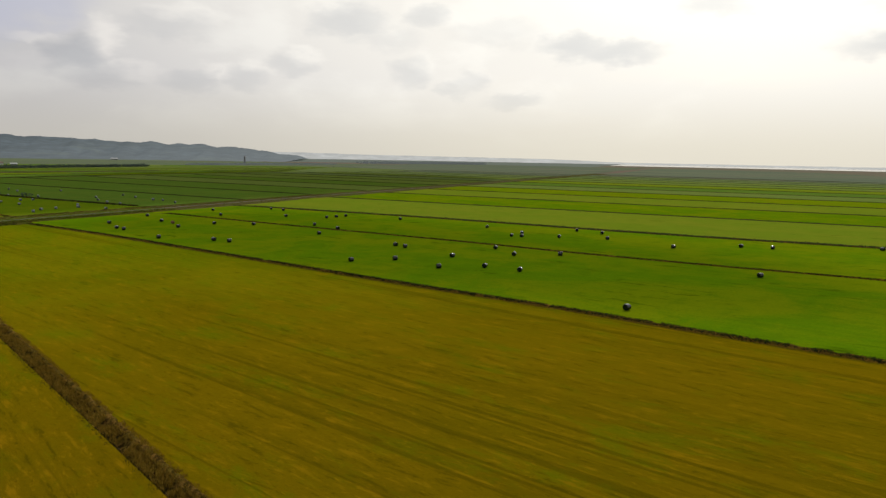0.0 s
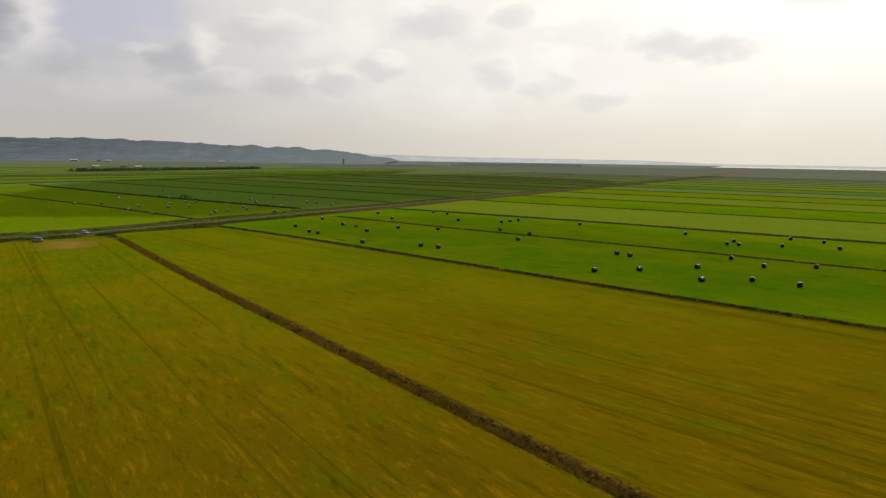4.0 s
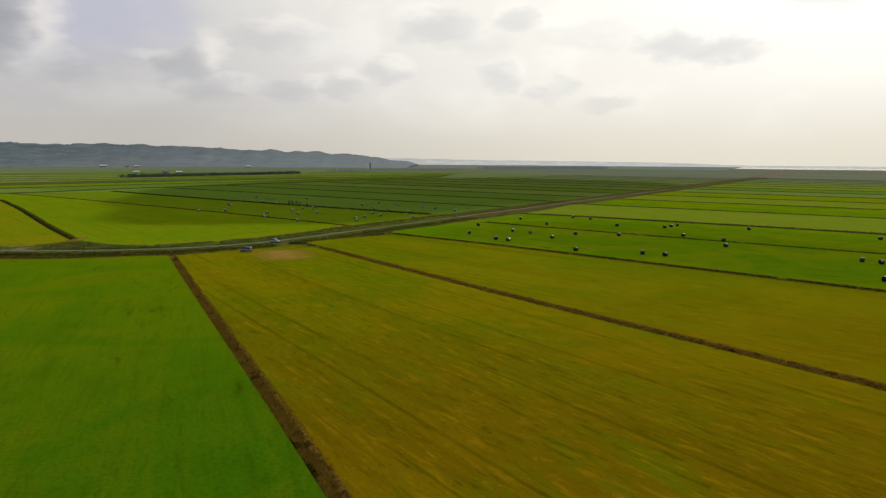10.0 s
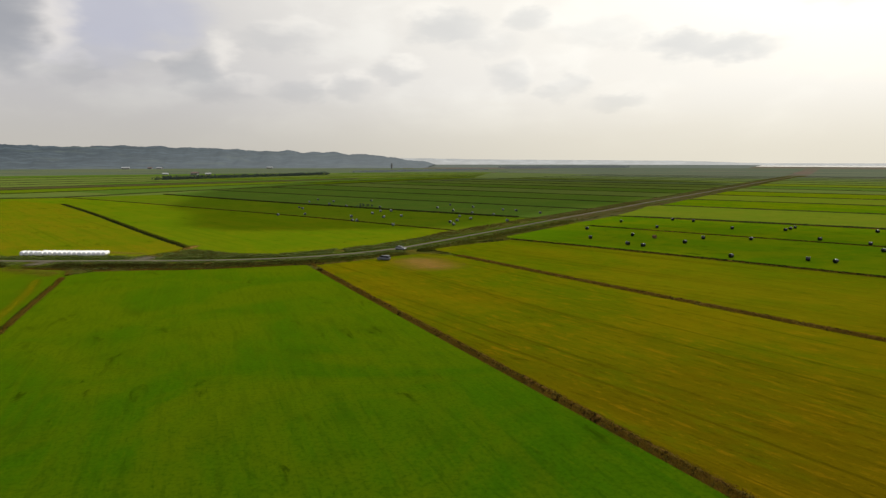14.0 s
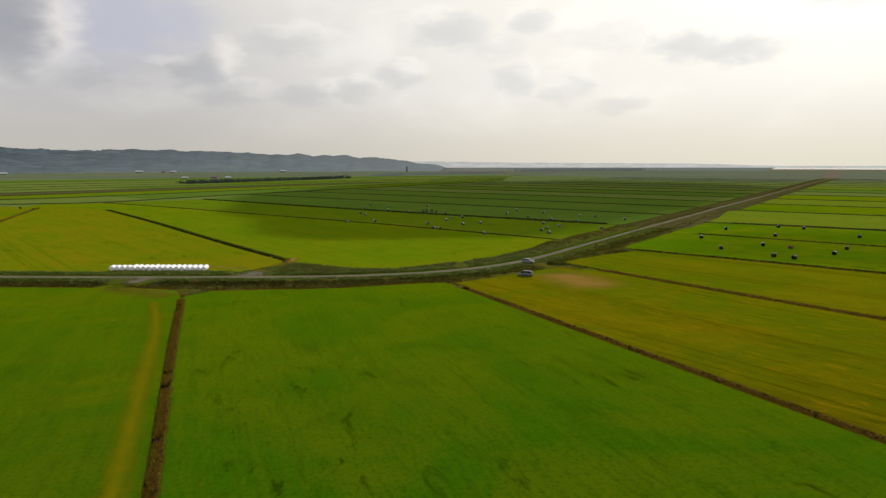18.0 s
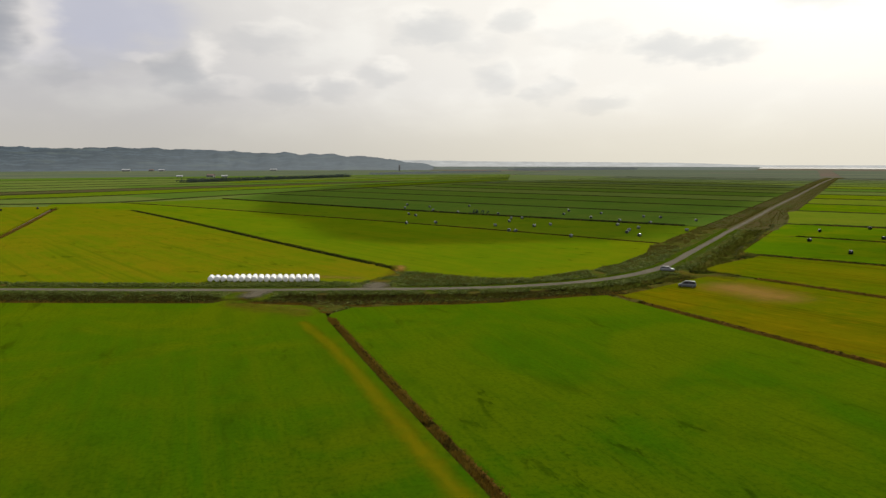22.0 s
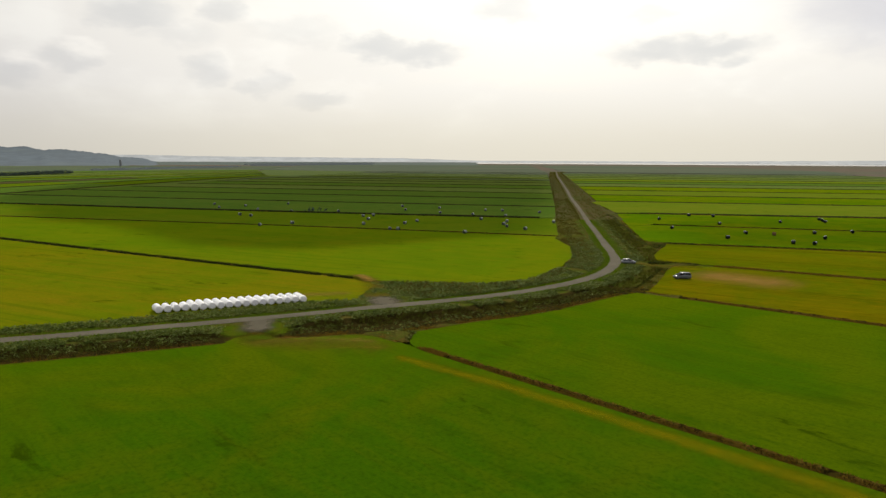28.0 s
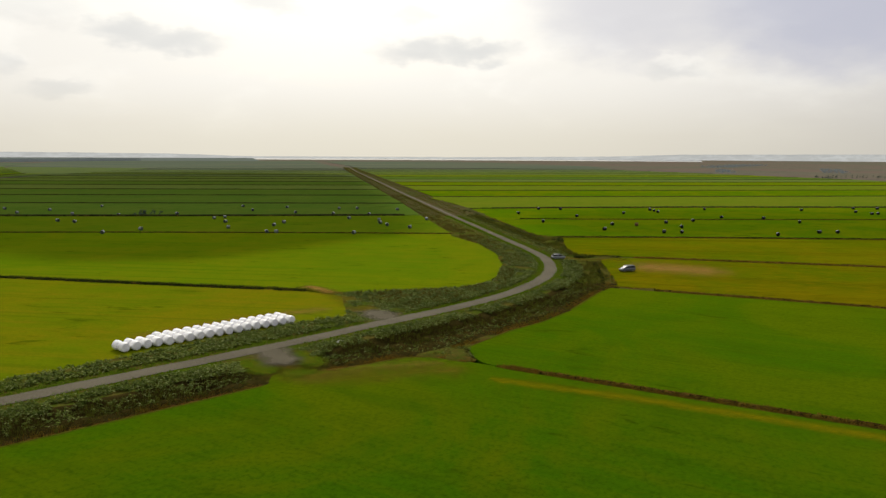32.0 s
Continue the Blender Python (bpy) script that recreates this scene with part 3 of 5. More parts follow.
field(between(L2, L1, 0.75, 1.0, start=[(-32, 187.5), (-40, 184.9), (-53, 180.3), (-63, 178.3), (-72, 178.1), (-78, 176.6), (-84, 175.4), (-87.0, 170.8), (-87.7, 168.4), (-87.6, 166.6)]), GREEN_M, "lush green mown meadow between two ditches")
field(between(L1, R1, 1.0, 1.3, start=[(15.6, 209), (11, 213), (6.6, 214), (-1, 208.5), (-6, 203.8), (-15, 195.6), (-22.5, 189.5)]), STUBBLE, "orange-tinged cut hay meadow with swath lines")
field(between(R1, R2, 1.3, 1.0, start=[(34, 248.5), (27, 243), (17, 234), (10, 226), (9.6, 221), (15, 214.8), (17.2, 212)]), STUBBLE_B, "olive cut hay meadow between two ditches")
field(between(R2, R3, 1.0, 1.0, start=[(81, 309.2), (66.6, 308.6), (50, 283), (36.8, 262)]), GREEN_B, "bright green meadow dotted with wrapped bales")
field(between(R3, R4, 1.2, 1.2, start=[(105.5, 366), (96, 353.5), (66.8, 309), (80.8, 309.7)]), GREEN_B, "bright green meadow dotted with wrapped bales")
# strips beyond, east of the road
EAST = []
last = R4
# farther strips take greens with more haze painted in
mats = [OLIVE, GREEN_B, OLIVE, YGREEN, HAZE_DULL, COOL, OLIVE, HAZE_DULL, HAZE_DULL, HAZE_DIM, HAZE_DIM, HAZY]
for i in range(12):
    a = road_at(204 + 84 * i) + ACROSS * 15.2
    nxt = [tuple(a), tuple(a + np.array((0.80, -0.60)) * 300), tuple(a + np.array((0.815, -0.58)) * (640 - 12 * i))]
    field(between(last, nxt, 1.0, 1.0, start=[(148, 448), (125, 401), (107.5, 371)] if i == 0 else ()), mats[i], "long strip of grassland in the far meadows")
    EAST.append(nxt)
    last = nxt
# west of the road
field(np.concatenate([[(-200, 207.5), (-140, 203.8), (-120, 204.6), (-108, 205.2), (-94, 205.6), (-86, 204.5), (-77, 220), (-80, 229)], shifted(NW, 1.1), shifted([(-318, 508), (-318, 490), (-249, 329), (-203, 208.5)], 1.6)]),
      YELLOW, "yellowing cut meadow behind the white bales")
field([(-206, 209), (-252, 328), (-322, 492), (-322, 505), (-430, 480), (-520, 210)], YELLOW, "yellowing cut meadow with a few dark bales")
field(np.concatenate([[(-256, 466), (-296, 540)], shifted(W1[::-1], -1.2), [(12, 282), (4, 260), (-8.6, 240), (-22, 225.5), (-36, 214), (-42, 210.8), (-49, 209.2), (-59, 213), (-70, 219.5), (-75, 224)],
                      shifted(NW, -1.1)]), YGREEN, "yellow-green meadow inside the bend of the road")
field(between(W1, W2, -1.2, -1.2, start=[(58.5, 354)]), COOL_B, "green meadow with pale bales")
WEST = []
last = W2
# here too the haze painted into the greens grows with distance
for i in range(13):
    a = road_at(143 + 80 * i) - ACROSS * 14
    length = 430 - 6 * i
    nxt = [tuple(a), tuple(a + np.array((-0.775, 0.632)) * length * 0.5), tuple(a + np.array((-0.775, 0.632)) * length)]
    field(between(last, nxt, -1.1, -1.1, start=[tuple(a + AHEAD * -1.2), (60, 356)] if i == 0 else ()), [COOL, COOL, COOL, HAZE_DULL, COOL, HAZE_DULL, HAZE_DULL, HAZE_DIM, HAZE_DULL, HAZE_DIM, HAZE_DIM, HAZY, HAZY_B][i], "long strip of grassland in the far meadows")
    WEST.append(nxt)
    last = nxt
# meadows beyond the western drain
field([(-540, 480), (-330, 495), (-300, 540), (-232, 490), (-236, 596), (-190, 700), (90, 1215), (-60, 1260), (-320, 800), (-560, 560)], HAZE_DULL, "rough grass along the western drain", top=-0.35)
FIELDS.pop()
EDGE = [(-520, 505), (-362, 530), (-300, 552), (-272, 634), (-191, 770), (-60, 1000), (60, 1210)]
field([(-258, 469), (-297, 546), (-342, 528), (-330, 500), (-318, 484), (-290, 476)], YGREEN, "yellow-green corner of meadow before the western drain", top=-0.03)
FARSIDE = [(-1500, 900), (-1180, 1080), (-930, 1230), (-720, 1400), (-430, 1560), (-150, 1700), (120, 1720)]
shares = [0.0, 0.10, 0.19, 0.26, 0.36, 0.46, 0.60, 0.78, 1.0]
near_edge, far_edge = shifted(EDGE, 3.0), shifted(FARSIDE, 0.0)
sel = np.linspace(0, 1, 61)
near_edge = np.stack([np.interp(sel, np.linspace(0, 1, len(near_edge)), near_edge[:, c]) for c in (0, 1)], 1)
far_edge = np.stack([np.interp(sel, np.linspace(0, 1, len(far_edge)), far_edge[:, c]) for c in (0, 1)], 1)
patches = random.Random(14)
HEADLANDS = []
for n in range(len(shares) - 1):
    lower, upper = (near_edge + (far_edge - near_edge) * s for s in (shares[n], shares[n + 1] - 0.004))
    HEADLANDS.append([tuple(q) for q in upper[::6]])
    cuts = [0] + sorted(patches.sample(range(8, 54, 3), 3)) + [60]
    for a, c in zip(cuts, cuts[1:]):
        kind = patches.choice([(HAZE_DULL, "haze-dulled green"), (COOL, "cool green"), (COOL_B, "mid green"), (COOL, "cool green"), (HAZE_DULL, "haze-dulled green")])
        if n == 2 and a < 30:
            kind = (DRYVERGE, "brown rough")
        field(np.concatenate([lower[a:c + 1], upper[a:c + 1][::-1]]), kind[0], kind[1] + " meadow strip before the far hills", top=-0.2)
field([(-60, 1000), (150, 1195), (325, 1480), (140, 1745)], HAZE_DIM, "far grassland towards the horizon, dimmed for haze", top=-0.5)
field([(305, 1490), (628, 1264), (985, 1900), (1300, 2480), (560, 2900), (310, 2310), (130, 1740)], HAZY_B, "far grassland towards the horizon, tinted grey-green for haze", top=-0.4)
field([(700, 1310), (1120, 955), (1420, 1250), (1650, 1900), (1330, 2440)], HAZY_B, "far grassland towards the horizon, tinted grey-green for haze", top=-0.4)
field(np.concatenate([shifted(FARSIDE, 4.0), [(300, 2300), (-300, 2700), (-1000, 2700), (-2000, 1900)]]), HAZY, "far green farmland at the foot of the hills, paled for haze", top=-0.4)

# slab over the far ground whose blue tone stands in for haze
HAZE_BLUE = far_land("haze_blue_land", ((0.100, 0.124, 0.116), (0.126, 0.142, 0.126), (0.112, 0.120, 0.110), (0.072, 0.092, 0.088)), 30)
field([(math.sin(radians(a)) * r - 100, math.cos(radians(a)) * r + 60) for a, r in [(q, 2750) for q in range(-14, 27, 5)] + [(q, 4600) for q in range(26, -15, -5)]], HAZE_BLUE,
      "land towards the horizon, coloured blue for haze", top=-0.6)

# ------------------------------------------------------------------ road and verges
def ribbon(name, line, half, z, mat, step=2.0, ragged=0.15, label="", category="road", crown=0.06, far_half=1.12):
    p, t = dense(line, step)
    nrm = normals(p)
    v, f = [], []
    wide = half - (half - far_half) * np.clip((p[:, 1] - 215.0) / 70.0, 0, 1)
    lw, rw = wide + wavy(len(p), 3, ragged), wide + wavy(len(p), 3, ragged)
    for i in range(len(p)):
        for j, o in enumerate((-1.0, -0.5, 0.0, 0.5, 1.0)):
            w = lw[i] if o > 0 else rw[i]
            q = p[i] + nrm[i] * o * w
            v.append((q[0], q[1], z + crown * (1 - o * o)))
        if i:
            for j in range(4):
                b = (i - 1) * 5 + j
                f.append((b, b + 5, b + 6, b + 1)[::-1])
    ob = mesh_object(name, v, f, mat, None, True)
    return tagged(ob, label, category, kind="structure")


ribbon("road", ROAD, 1.65, 0.05, GRAVEL, label="grey-brown gravel farm road bending through the fields")


field([(-85, 203.5), (-78, 221), (-76, 226), (-57, 215.5), (-44, 211), (-60, 204)], VERGE, "weedy triangle of rough ground beside the road", "weed_patch", -0.06)
FIELDS.pop()


def worn(name, mat_from, label, category, line, half, z=0.014, step=1.0):
    """A patch of worn ground with a ragged edge that thins out into the grass."""
    p, t = dense(line, step)
    nrm = normals(p)
    v, f, cover = [], [], []
    n = 9
    for i in range(len(p)):
        ends = min(1.0, min(t[i], t[-1] - t[i]) / (half * 1.2))
        for j in range(n):
            o = -1 + 2 * j / (n - 1)
            q = p[i] + nrm[i] * o * half * 1.6
            v.append((q[0], q[1], z))
            cover.append((1 - abs(o)) * ends)
        if i:
            for j in range(n - 1):
                b = (i - 1) * n + j
                f.append((b, b + n, b + n + 1, b + 1)[::-1])
    ob = mesh_object(name, v, f, mat_from, None, True)
    ob.data.attributes.new("cover", "FLOAT", "POINT").data.foreach_set("value", cover)
    return tagged(ob, label, category, kind="structure")


def thinning(name, build, reach=0.35, most=0.75):
    """A ground material that thins out where the mesh's cover falls off."""
    m = material(name, build, 1.0, 0.0, bump=(0.4, 0.05))
    tree = m.node_tree
    k = Nodes(tree, False)
    skin = next(n for n in tree.nodes if n.type == "BSDF_PRINCIPLED")
    out = next(n for n in tree.nodes if n.type == "OUTPUT_MATERIAL")
    att = k.add("ShaderNodeAttribute")
    att.attribute_name = "cover"
    place = k.add("ShaderNodeTexCoord").outputs["Object"]
    rag = k.math("ADD", k.noise(place, 0.45, 6.0, 0.7), k.math("MULTIPLY", k.noise(place, 3.0, 4.0, 0.7), 0.4))
    amount = k.range(k.math("ADD", att.outputs["Fac"], k.math("SUBTRACT", rag, 0.72)), 0.05, 0.05 + reach, 0.0, most)
    mix = k.add("ShaderNodeMixShader", "", i0=amount, i1=k.add("ShaderNodeBsdfTransparent").outputs[0], i2=skin.outputs[0])
    tree.links.new(mix.outputs[0], out.inputs[0])
    return m


WORN_SOIL = thinning("worn_soil", dirt_colour, 1.1, 0.5)
WORN_GRAVEL = thinning("worn_gravel", gravel_colour, 0.75, 0.9)
WORN_SAND = thinning("worn_sand", lambda k, p: (k.mix(k.range(k.noise(p, 0.4, 5.0, 0.7), 0.35, 0.65), (0.300, 0.168, 0.048), (0.210, 0.132, 0.026)), k.noise(p, 3.0, 4.0)), 1.2, 0.72)
WORN_TURF = thinning("worn_turf", lambda k, p: (k.mix(k.range(k.noise(p, 0.6, 5.0, 0.7), 0.35, 0.65), (0.040, 0.076, 0.003), (0.070, 0.078, 0.005)), k.noise(p, 3.0, 4.0)), 0.7, 0.85)
WORN_PALE = thinning("worn_pale_grass", lambda k, p: (k.mix(k.range(k.noise(p, 0.4, 5.0, 0.7), 0.35, 0.65), (0.260, 0.160, 0.036), (0.190, 0.136, 0.018)), k.noise(p, 3.0, 4.0)), 1.2, 0.5)
WORN_RUST = thinning("rusty_stubble", lambda k, p: (k.mix(k.range(k.noise(p, 0.8, 5.0, 0.7), 0.35, 0.65), (0.125, 0.060, 0.016), (0.085, 0.055, 0.010)), k.noise(p, 3.0, 4.0)), 0.9, 0.45)
WORN_YELLOW = thinning("yellowed_grass", lambda k, p: (k.mix(k.range(k.noise(p, 0.5, 5.0, 0.7), 0.35, 0.65), (0.190, 0.150, 0.002), (0.125, 0.124, 0.002)), k.noise(p, 3.0, 4.0)), 1.1, 0.58)


ENTRIES = [((-109, 189), 5.2), ((-110.3, 184), 4.4), ((-81.3, 201), 3.6), ((-80.5, 207), 3.0), ((-78, 217), 2.4), ((-76, 224), 2.4), ((-0.6, 222.6), 1.8), ((1.6, 218.6), 1.8), ((4.4, 215), 1.8), ((8, 212.6), 2.0), ((15.4, 211), 1.8)]


def corridor(name, line, left, right, step, cross, mat, label, drain=9.5, depth=0.8, low=0.0, slope_shade=None):
    """Rough ground either side of the road, with a drain along its right-hand side."""
    p, t = dense(line, step)
    nrm = normals(p)
    offs = np.concatenate([np.linspace(-right, -0.9, cross), np.linspace(0.9, left, cross)])
    bump = np.array([[noise.noise((q[0] * 0.35, q[1] * 0.35, 1.3)) + 0.5 * noise.noise((q[0] * 1.1, q[1] * 1.1, 4.0)) for q in (a + n * o for o in offs)] for a, n in zip(p, nrm)])
    z = np.zeros_like(bump)
    for j, o in enumerate(offs):
        away = max(0.0, abs(o) - 3.0)
        z[:, j] = -0.02 + min(1, away / 3) * (0.16 + 0.28 * bump[:, j])
        if o < 0:
            z[:, j] -= depth * math.exp(-((abs(o) - drain) / 1.5) ** 2)
    z = np.where(np.abs(offs)[None, :] < 1.0, 0.0, z) + low
    q = p[:, None, :] + nrm[:, None, :] * offs[None, :, None]
    for (ex, ey), r in ENTRIES:
        z = np.where(np.hypot(q[:, :, 0] - ex, q[:, :, 1] - ey) < r + 1.0, np.minimum(z, 0.0), z)
        z = np.where(np.hypot(q[:, :, 0] - ex, q[:, :, 1] - ey) < r + 0.4, np.maximum(z, -0.03), z)
    under = np.zeros(z.size, bool)
    for outline in FIELDS:
        under |= inside(q.reshape(-1, 2), outline)
    z = np.where(under.reshape(z.shape), -0.45, z)
    v = np.concatenate([q, z[:, :, None]], 2).reshape(-1, 3)
    c = len(offs)
    f = [(i * c + j, i * c + j + 1, (i + 1) * c + j + 1, (i + 1) * c + j)[::-1] for i in range(len(p) - 1) for j in range(c - 1)]
    ob = mesh_object(name, v, f, mat, None, True)
    # faces on the drain slope take a darker colour in place of shade
    if slope_shade:
        ob.data.materials.append(slope_shade)
        mid = (offs[:-1] + offs[1:]) / 2
        dark = np.array([[-19 < o < -6.8 and a[0] < -30 for o in mid] for a in p[:-1]], np.int32)
        ob.data.polygons.foreach_set("material_index", dark.ravel())
    return tagged(ob, label, "verge", kind="structure")


# weedy bank darkened to stand in for shade on the drain slope
SHADE_BANK = material("shade_weedy_bank", lambda k, p: (k.mix(k.range(k.noise(p, 0.5, 5.0, 0.7), 0.4, 0.62), (0.020, 0.018, 0.004), (0.034, 0.026, 0.007)), k.noise(p, 2.0, 5.0)), 1.0, 0.0, bump=(0.8, 0.2))
NEAR_ROAD = ROAD[:15]
FAR_ROAD = ROAD[14:]
corridor("verge", NEAR_ROAD, 18.0, 26.0, 1.2, 18, VERGE, "overgrown grassy verge and drain beside the gravel road", slope_shade=SHADE_BANK)
corridor("verge", FAR_ROAD[:4], 20.0, 36.0, 2.5, 12, DRYVERGE, "brown weedy verge along the straight road")
corridor("verge", FAR_ROAD[3:], 14.0, 17.0, 5.0, 6, DRYVERGE, "brown weedy verge along the straight road")
worn("driveway", WORN_GRAVEL, "gravel field entrance crossing the drain", "driveway", [(-106.6, 197), (-107.6, 192), (-108.6, 188), (-109.6, 184.5)], 2.5, 0.06)
worn("track", WORN_SOIL, "worn yellowed grass at the field entrance", "track", [(-110, 188), (-110.5, 181), (-107, 176), (-97, 172), (-90, 166)], 3.4)
worn("driveway", WORN_GRAVEL, "short gravel track into the meadow", "driveway", [(-80.5, 195), (-81.3, 199), (-81, 203), (-80.2, 207)], 3.2, 0.06)
worn("track", WORN_SOIL, "worn earth track between the meadows", "track", [(-80.8, 203), (-80, 211), (-77.5, 219), (-76, 227), (-80, 236)], 2.6)
worn("bare_patch", WORN_SAND, "small bare orange patch at the head of the ditch", "bare ground", [(-77.2, 223), (-76, 229), (-77.5, 235)], 1.6, 0.018)
worn("track", WORN_SOIL, "worn earth track from the road into the meadow", "track", [(-2.2, 225.4), (-0.6, 222.6), (1.6, 218.6), (4.4, 215), (8.5, 212), (13, 208)], 1.7, 0.05)
worn("bare_patch", WORN_SAND, "bare sandy patch in the cut meadow", "bare ground", [(1, 208), (5, 199), (9, 189), (15, 176)], 8.5)
for line in ([(-113.2, 193), (-112.4, 188), (-112.4, 182.5)], [(-104.0, 192.5), (-104.9, 187.5), (-106.4, 181.2)], [(-113, 182.2), (-106, 181.4)], [(-84.6, 199.5), (-84.4, 204)], [(-77.6, 199.5), (-76.6, 204.5)]):
    worn("grass_edge", WORN_TURF, "short green grass beside the gravel crossing", "grass strip", line, 2.0, 0.045)
worn("bare_patch", WORN_PALE, "worn sandy grass behind the white bales", "bare ground", [(-122, 214), (-108, 215), (-95, 214), (-84, 211)], 2.6)
worn("dry_strip", WORN_YELLOW, "yellowed strip of grass along the ditch", "grass strip", shifted([(-89.5, 165)] + L2[1:], -3.3).tolist(), 1.4)
worn("dry_strip", WORN_PALE, "orange strip of worn grass at the field corner", "grass strip", [(-113, 179.5), (-104, 178), (-97, 175.5), (-91, 171)], 2.2)



def free_of(points, road_clear=None, line=None):
    """Which of the points lie on no field, driveway or road."""
    ok = np.ones(len(points), bool)
    for outline in FIELDS:
        ok &= ~inside(points[:, :2], outline)
    for c, r in ENTRIES:
        ok &= np.hypot(points[:, 0] - c[0], points[:, 1] - c[1]) > r
    if line is not None:
        near = np.full(len(points), 1e9)
        for q in line:
            near = np.minimum(near, np.hypot(points[:, 0] - q[0], points[:, 1] - q[1]))
        ok &= near > road_clear
    return ok


def scatter_band(line, lo, hi, per_metre, z=0.0):
    """Random places in a band from lo to hi to the left of a line."""
    p, t = dense(line, 1.0)
    n = int(t[-1] * per_metre)
    i = rng.uniform(0, len(p) - 1.01, n)
    a = i.astype(int)
    q = p[a] + (p[a + 1] - p[a]) * (i - a)[:, None] + normals(p)[a] * rng.uniform(lo, hi, n)[:, None]
    return np.concatenate([q, np.full((n, 1), z)], 1)


def clumpy(points, scale, keep):
    """Keeps the points where a slow noise is high, so that growth stands in clumps."""
    v = np.array([noise.noise((x * scale, y * scale, 7.0)) for x, y in points[:, :2]])
    return points[v > np.quantile(v, 1 - keep)]


# near-black colour for the strip that stands in for shade in ditches
SLOT_SHADE = plain("slot_shade", (0.016, 0.013, 0.004), 1.0, 0.0, amount=0.6, scale=1.5)


def ditch(line, half, tall, per_metre, mats, label, detail=1):
    """A drain between two fields: a trench with a dark strip standing in for shade, rough banks and tufts along both
    rims; without detail, a raised dark mound in the trench's place.
    """
    p, t = dense(line, 0.7 if detail else 6.0)
    nrm = normals(p)
    offs = np.linspace(-half * 1.12, half * 1.15, 7)
    prof = np.array([-0.80, -0.88, -0.86, -0.62, -0.25, 0.14, -0.04]) if detail else np.array([-0.2, 0.3, 0.55, 0.62, 0.5, 0.25, -0.2]) * tall
    v, f = [], []
    for i in range(len(p)):
        for j, o in enumerate(offs):
            q = p[i] + nrm[i] * o
            w = 0.24 * noise.noise((q[0] * 0.8, q[1] * 0.8, 2.0)) + (0.14 * noise.noise((q[0] * 2.6, q[1] * 2.6, 2.0)) if detail else 0.0)
            v.append((q[0], q[1], prof[j] + w * (0.3 if j in (0, 6) else 1.0)))
        if i:
            for j in range(6):
                b = (i - 1) * 7 + j
                f.append((b, b + 7, b + 8, b + 1)[::-1])
    ob = tagged(mesh_object("ditch", v, f, BANK if detail else SHADE_MOUND, None, True), label, "ditch", kind="structure")
    # dark strip along the slot, put in for its shade
    if detail:
        v, f = [], []
        for i in range(len(p)):
            v += [(*(p[i] + nrm[i] * o), -0.60 + 0.05 * noise.noise((p[i][0], p[i][1], o))) for o in (-half * 1.1, -half * 0.8, -half * 0.5)]
            if i:
                q = (i - 1) * 3
                f += [(q, q + 1, q + 4, q + 3), (q + 1, q + 2, q + 5, q + 4)]
        mesh_object("bed", v, f, SLOT_SHADE, ob, True)["label"] = "dark strip standing in for shade in the ditch"
    # a thin line of growth on the rims; hedge-like ditches are overgrown throughout
    bare = mats[0] is REED and detail
    bands = ((mats[0], 0.5, 1.30, 0.45, 0.75), (mats[-1], -1.30, -1.02, 0.15, 0.5), (mats[0], -0.75, 0.6, 0.5, 0.95), (mats[1 % len(mats)], -0.9, 0.9, 0.2, 0.8)) if bare else \
        ((mats[0], 0.35, 1.3, 0.55, 1.0), (mats[-1], -1.3, -0.75, 0.2, 0.6), (mats[1 % len(mats)], -1.2, 1.3, 0.25, 0.8))
    for mat, lo, hi, share, grow_to in bands:
        side = clumpy(scatter_band(line, half * lo, half * hi, per_metre * share, -0.3 if bare and hi < 1 and lo > -1 else -0.1), 0.3, 0.9 if bare else 0.92)
        h = rng.uniform(0.5, 1.15, len(side)) * tall * grow_to
        tuft = blades("tufts", side, h, (0.085 if detail else 0.35) * np.ones(len(side)), 9 if detail else 5, mat, ob, 0.6, 0.3 if detail else 0.8)
        if tuft:
            tagged(tuft, kind="stuff")
    return ob


ditch(L2, 0.72, 0.45, 34, [REED, PURPLE, WEED], "narrow brown reedy ditch between green meadows")
ditch(L1, 1.0, 0.42, 44, [REED, PURPLE, REED], "reedy brown ditch beside the cut meadow")
ditch(R1, 1.35, 0.5, 52, [REED, SHADE_BROWN, HEDGE], "dark reedy ditch between the cut meadows")
ditch(R2, 1.5, 0.5, 44, [HEDGE, REED, WEED], "dark ditch along the bale meadow")
ditch(R3, 1.2, 0.45, 36, [HEDGE, REED, WEED], "dark ditch between bale meadows")
ditch(R4, 1.4, 1.0, 6, [HEDGE, REED], "dark ditch behind the bale meadows", 0)
ditch(NW, 1.3, 0.6, 50, [HEDGE, WEED], "dark green ditch hedge in the yellow meadow")
ditch(W1, 1.3, 0.5, 40, [HEDGE, REED], "dark ditch across the western meadows")
ditch(W2, 1.6, 1.1, 6, [HEDGE, REED], "dark ditch across the western meadows", 0)
ditch([(3.6, 220.5), (8.6, 218.3), (13.8, 212.6)], 0.9, 0.7, 40, [HEDGE, WEED, HEDGE], "short overgrown ditch beside the earth track")
ditch([(-203, 208.5), (-249, 329), (-320, 497)], 0.8, 0.3, 10, [REED, PURPLE], "reddish brown drain across the western meadow")
for far in WEST + EAST:
    ditch(far, 1.25, 0.7, 2.0, [HEDGE], "dark ditch between far meadow strips", 0)
for rim in HEADLANDS[:-1]:
    ditch(rim, 1.2, 0.5, 0.9, [HEDGE], "dark overgrown ditch between far meadows", 0)
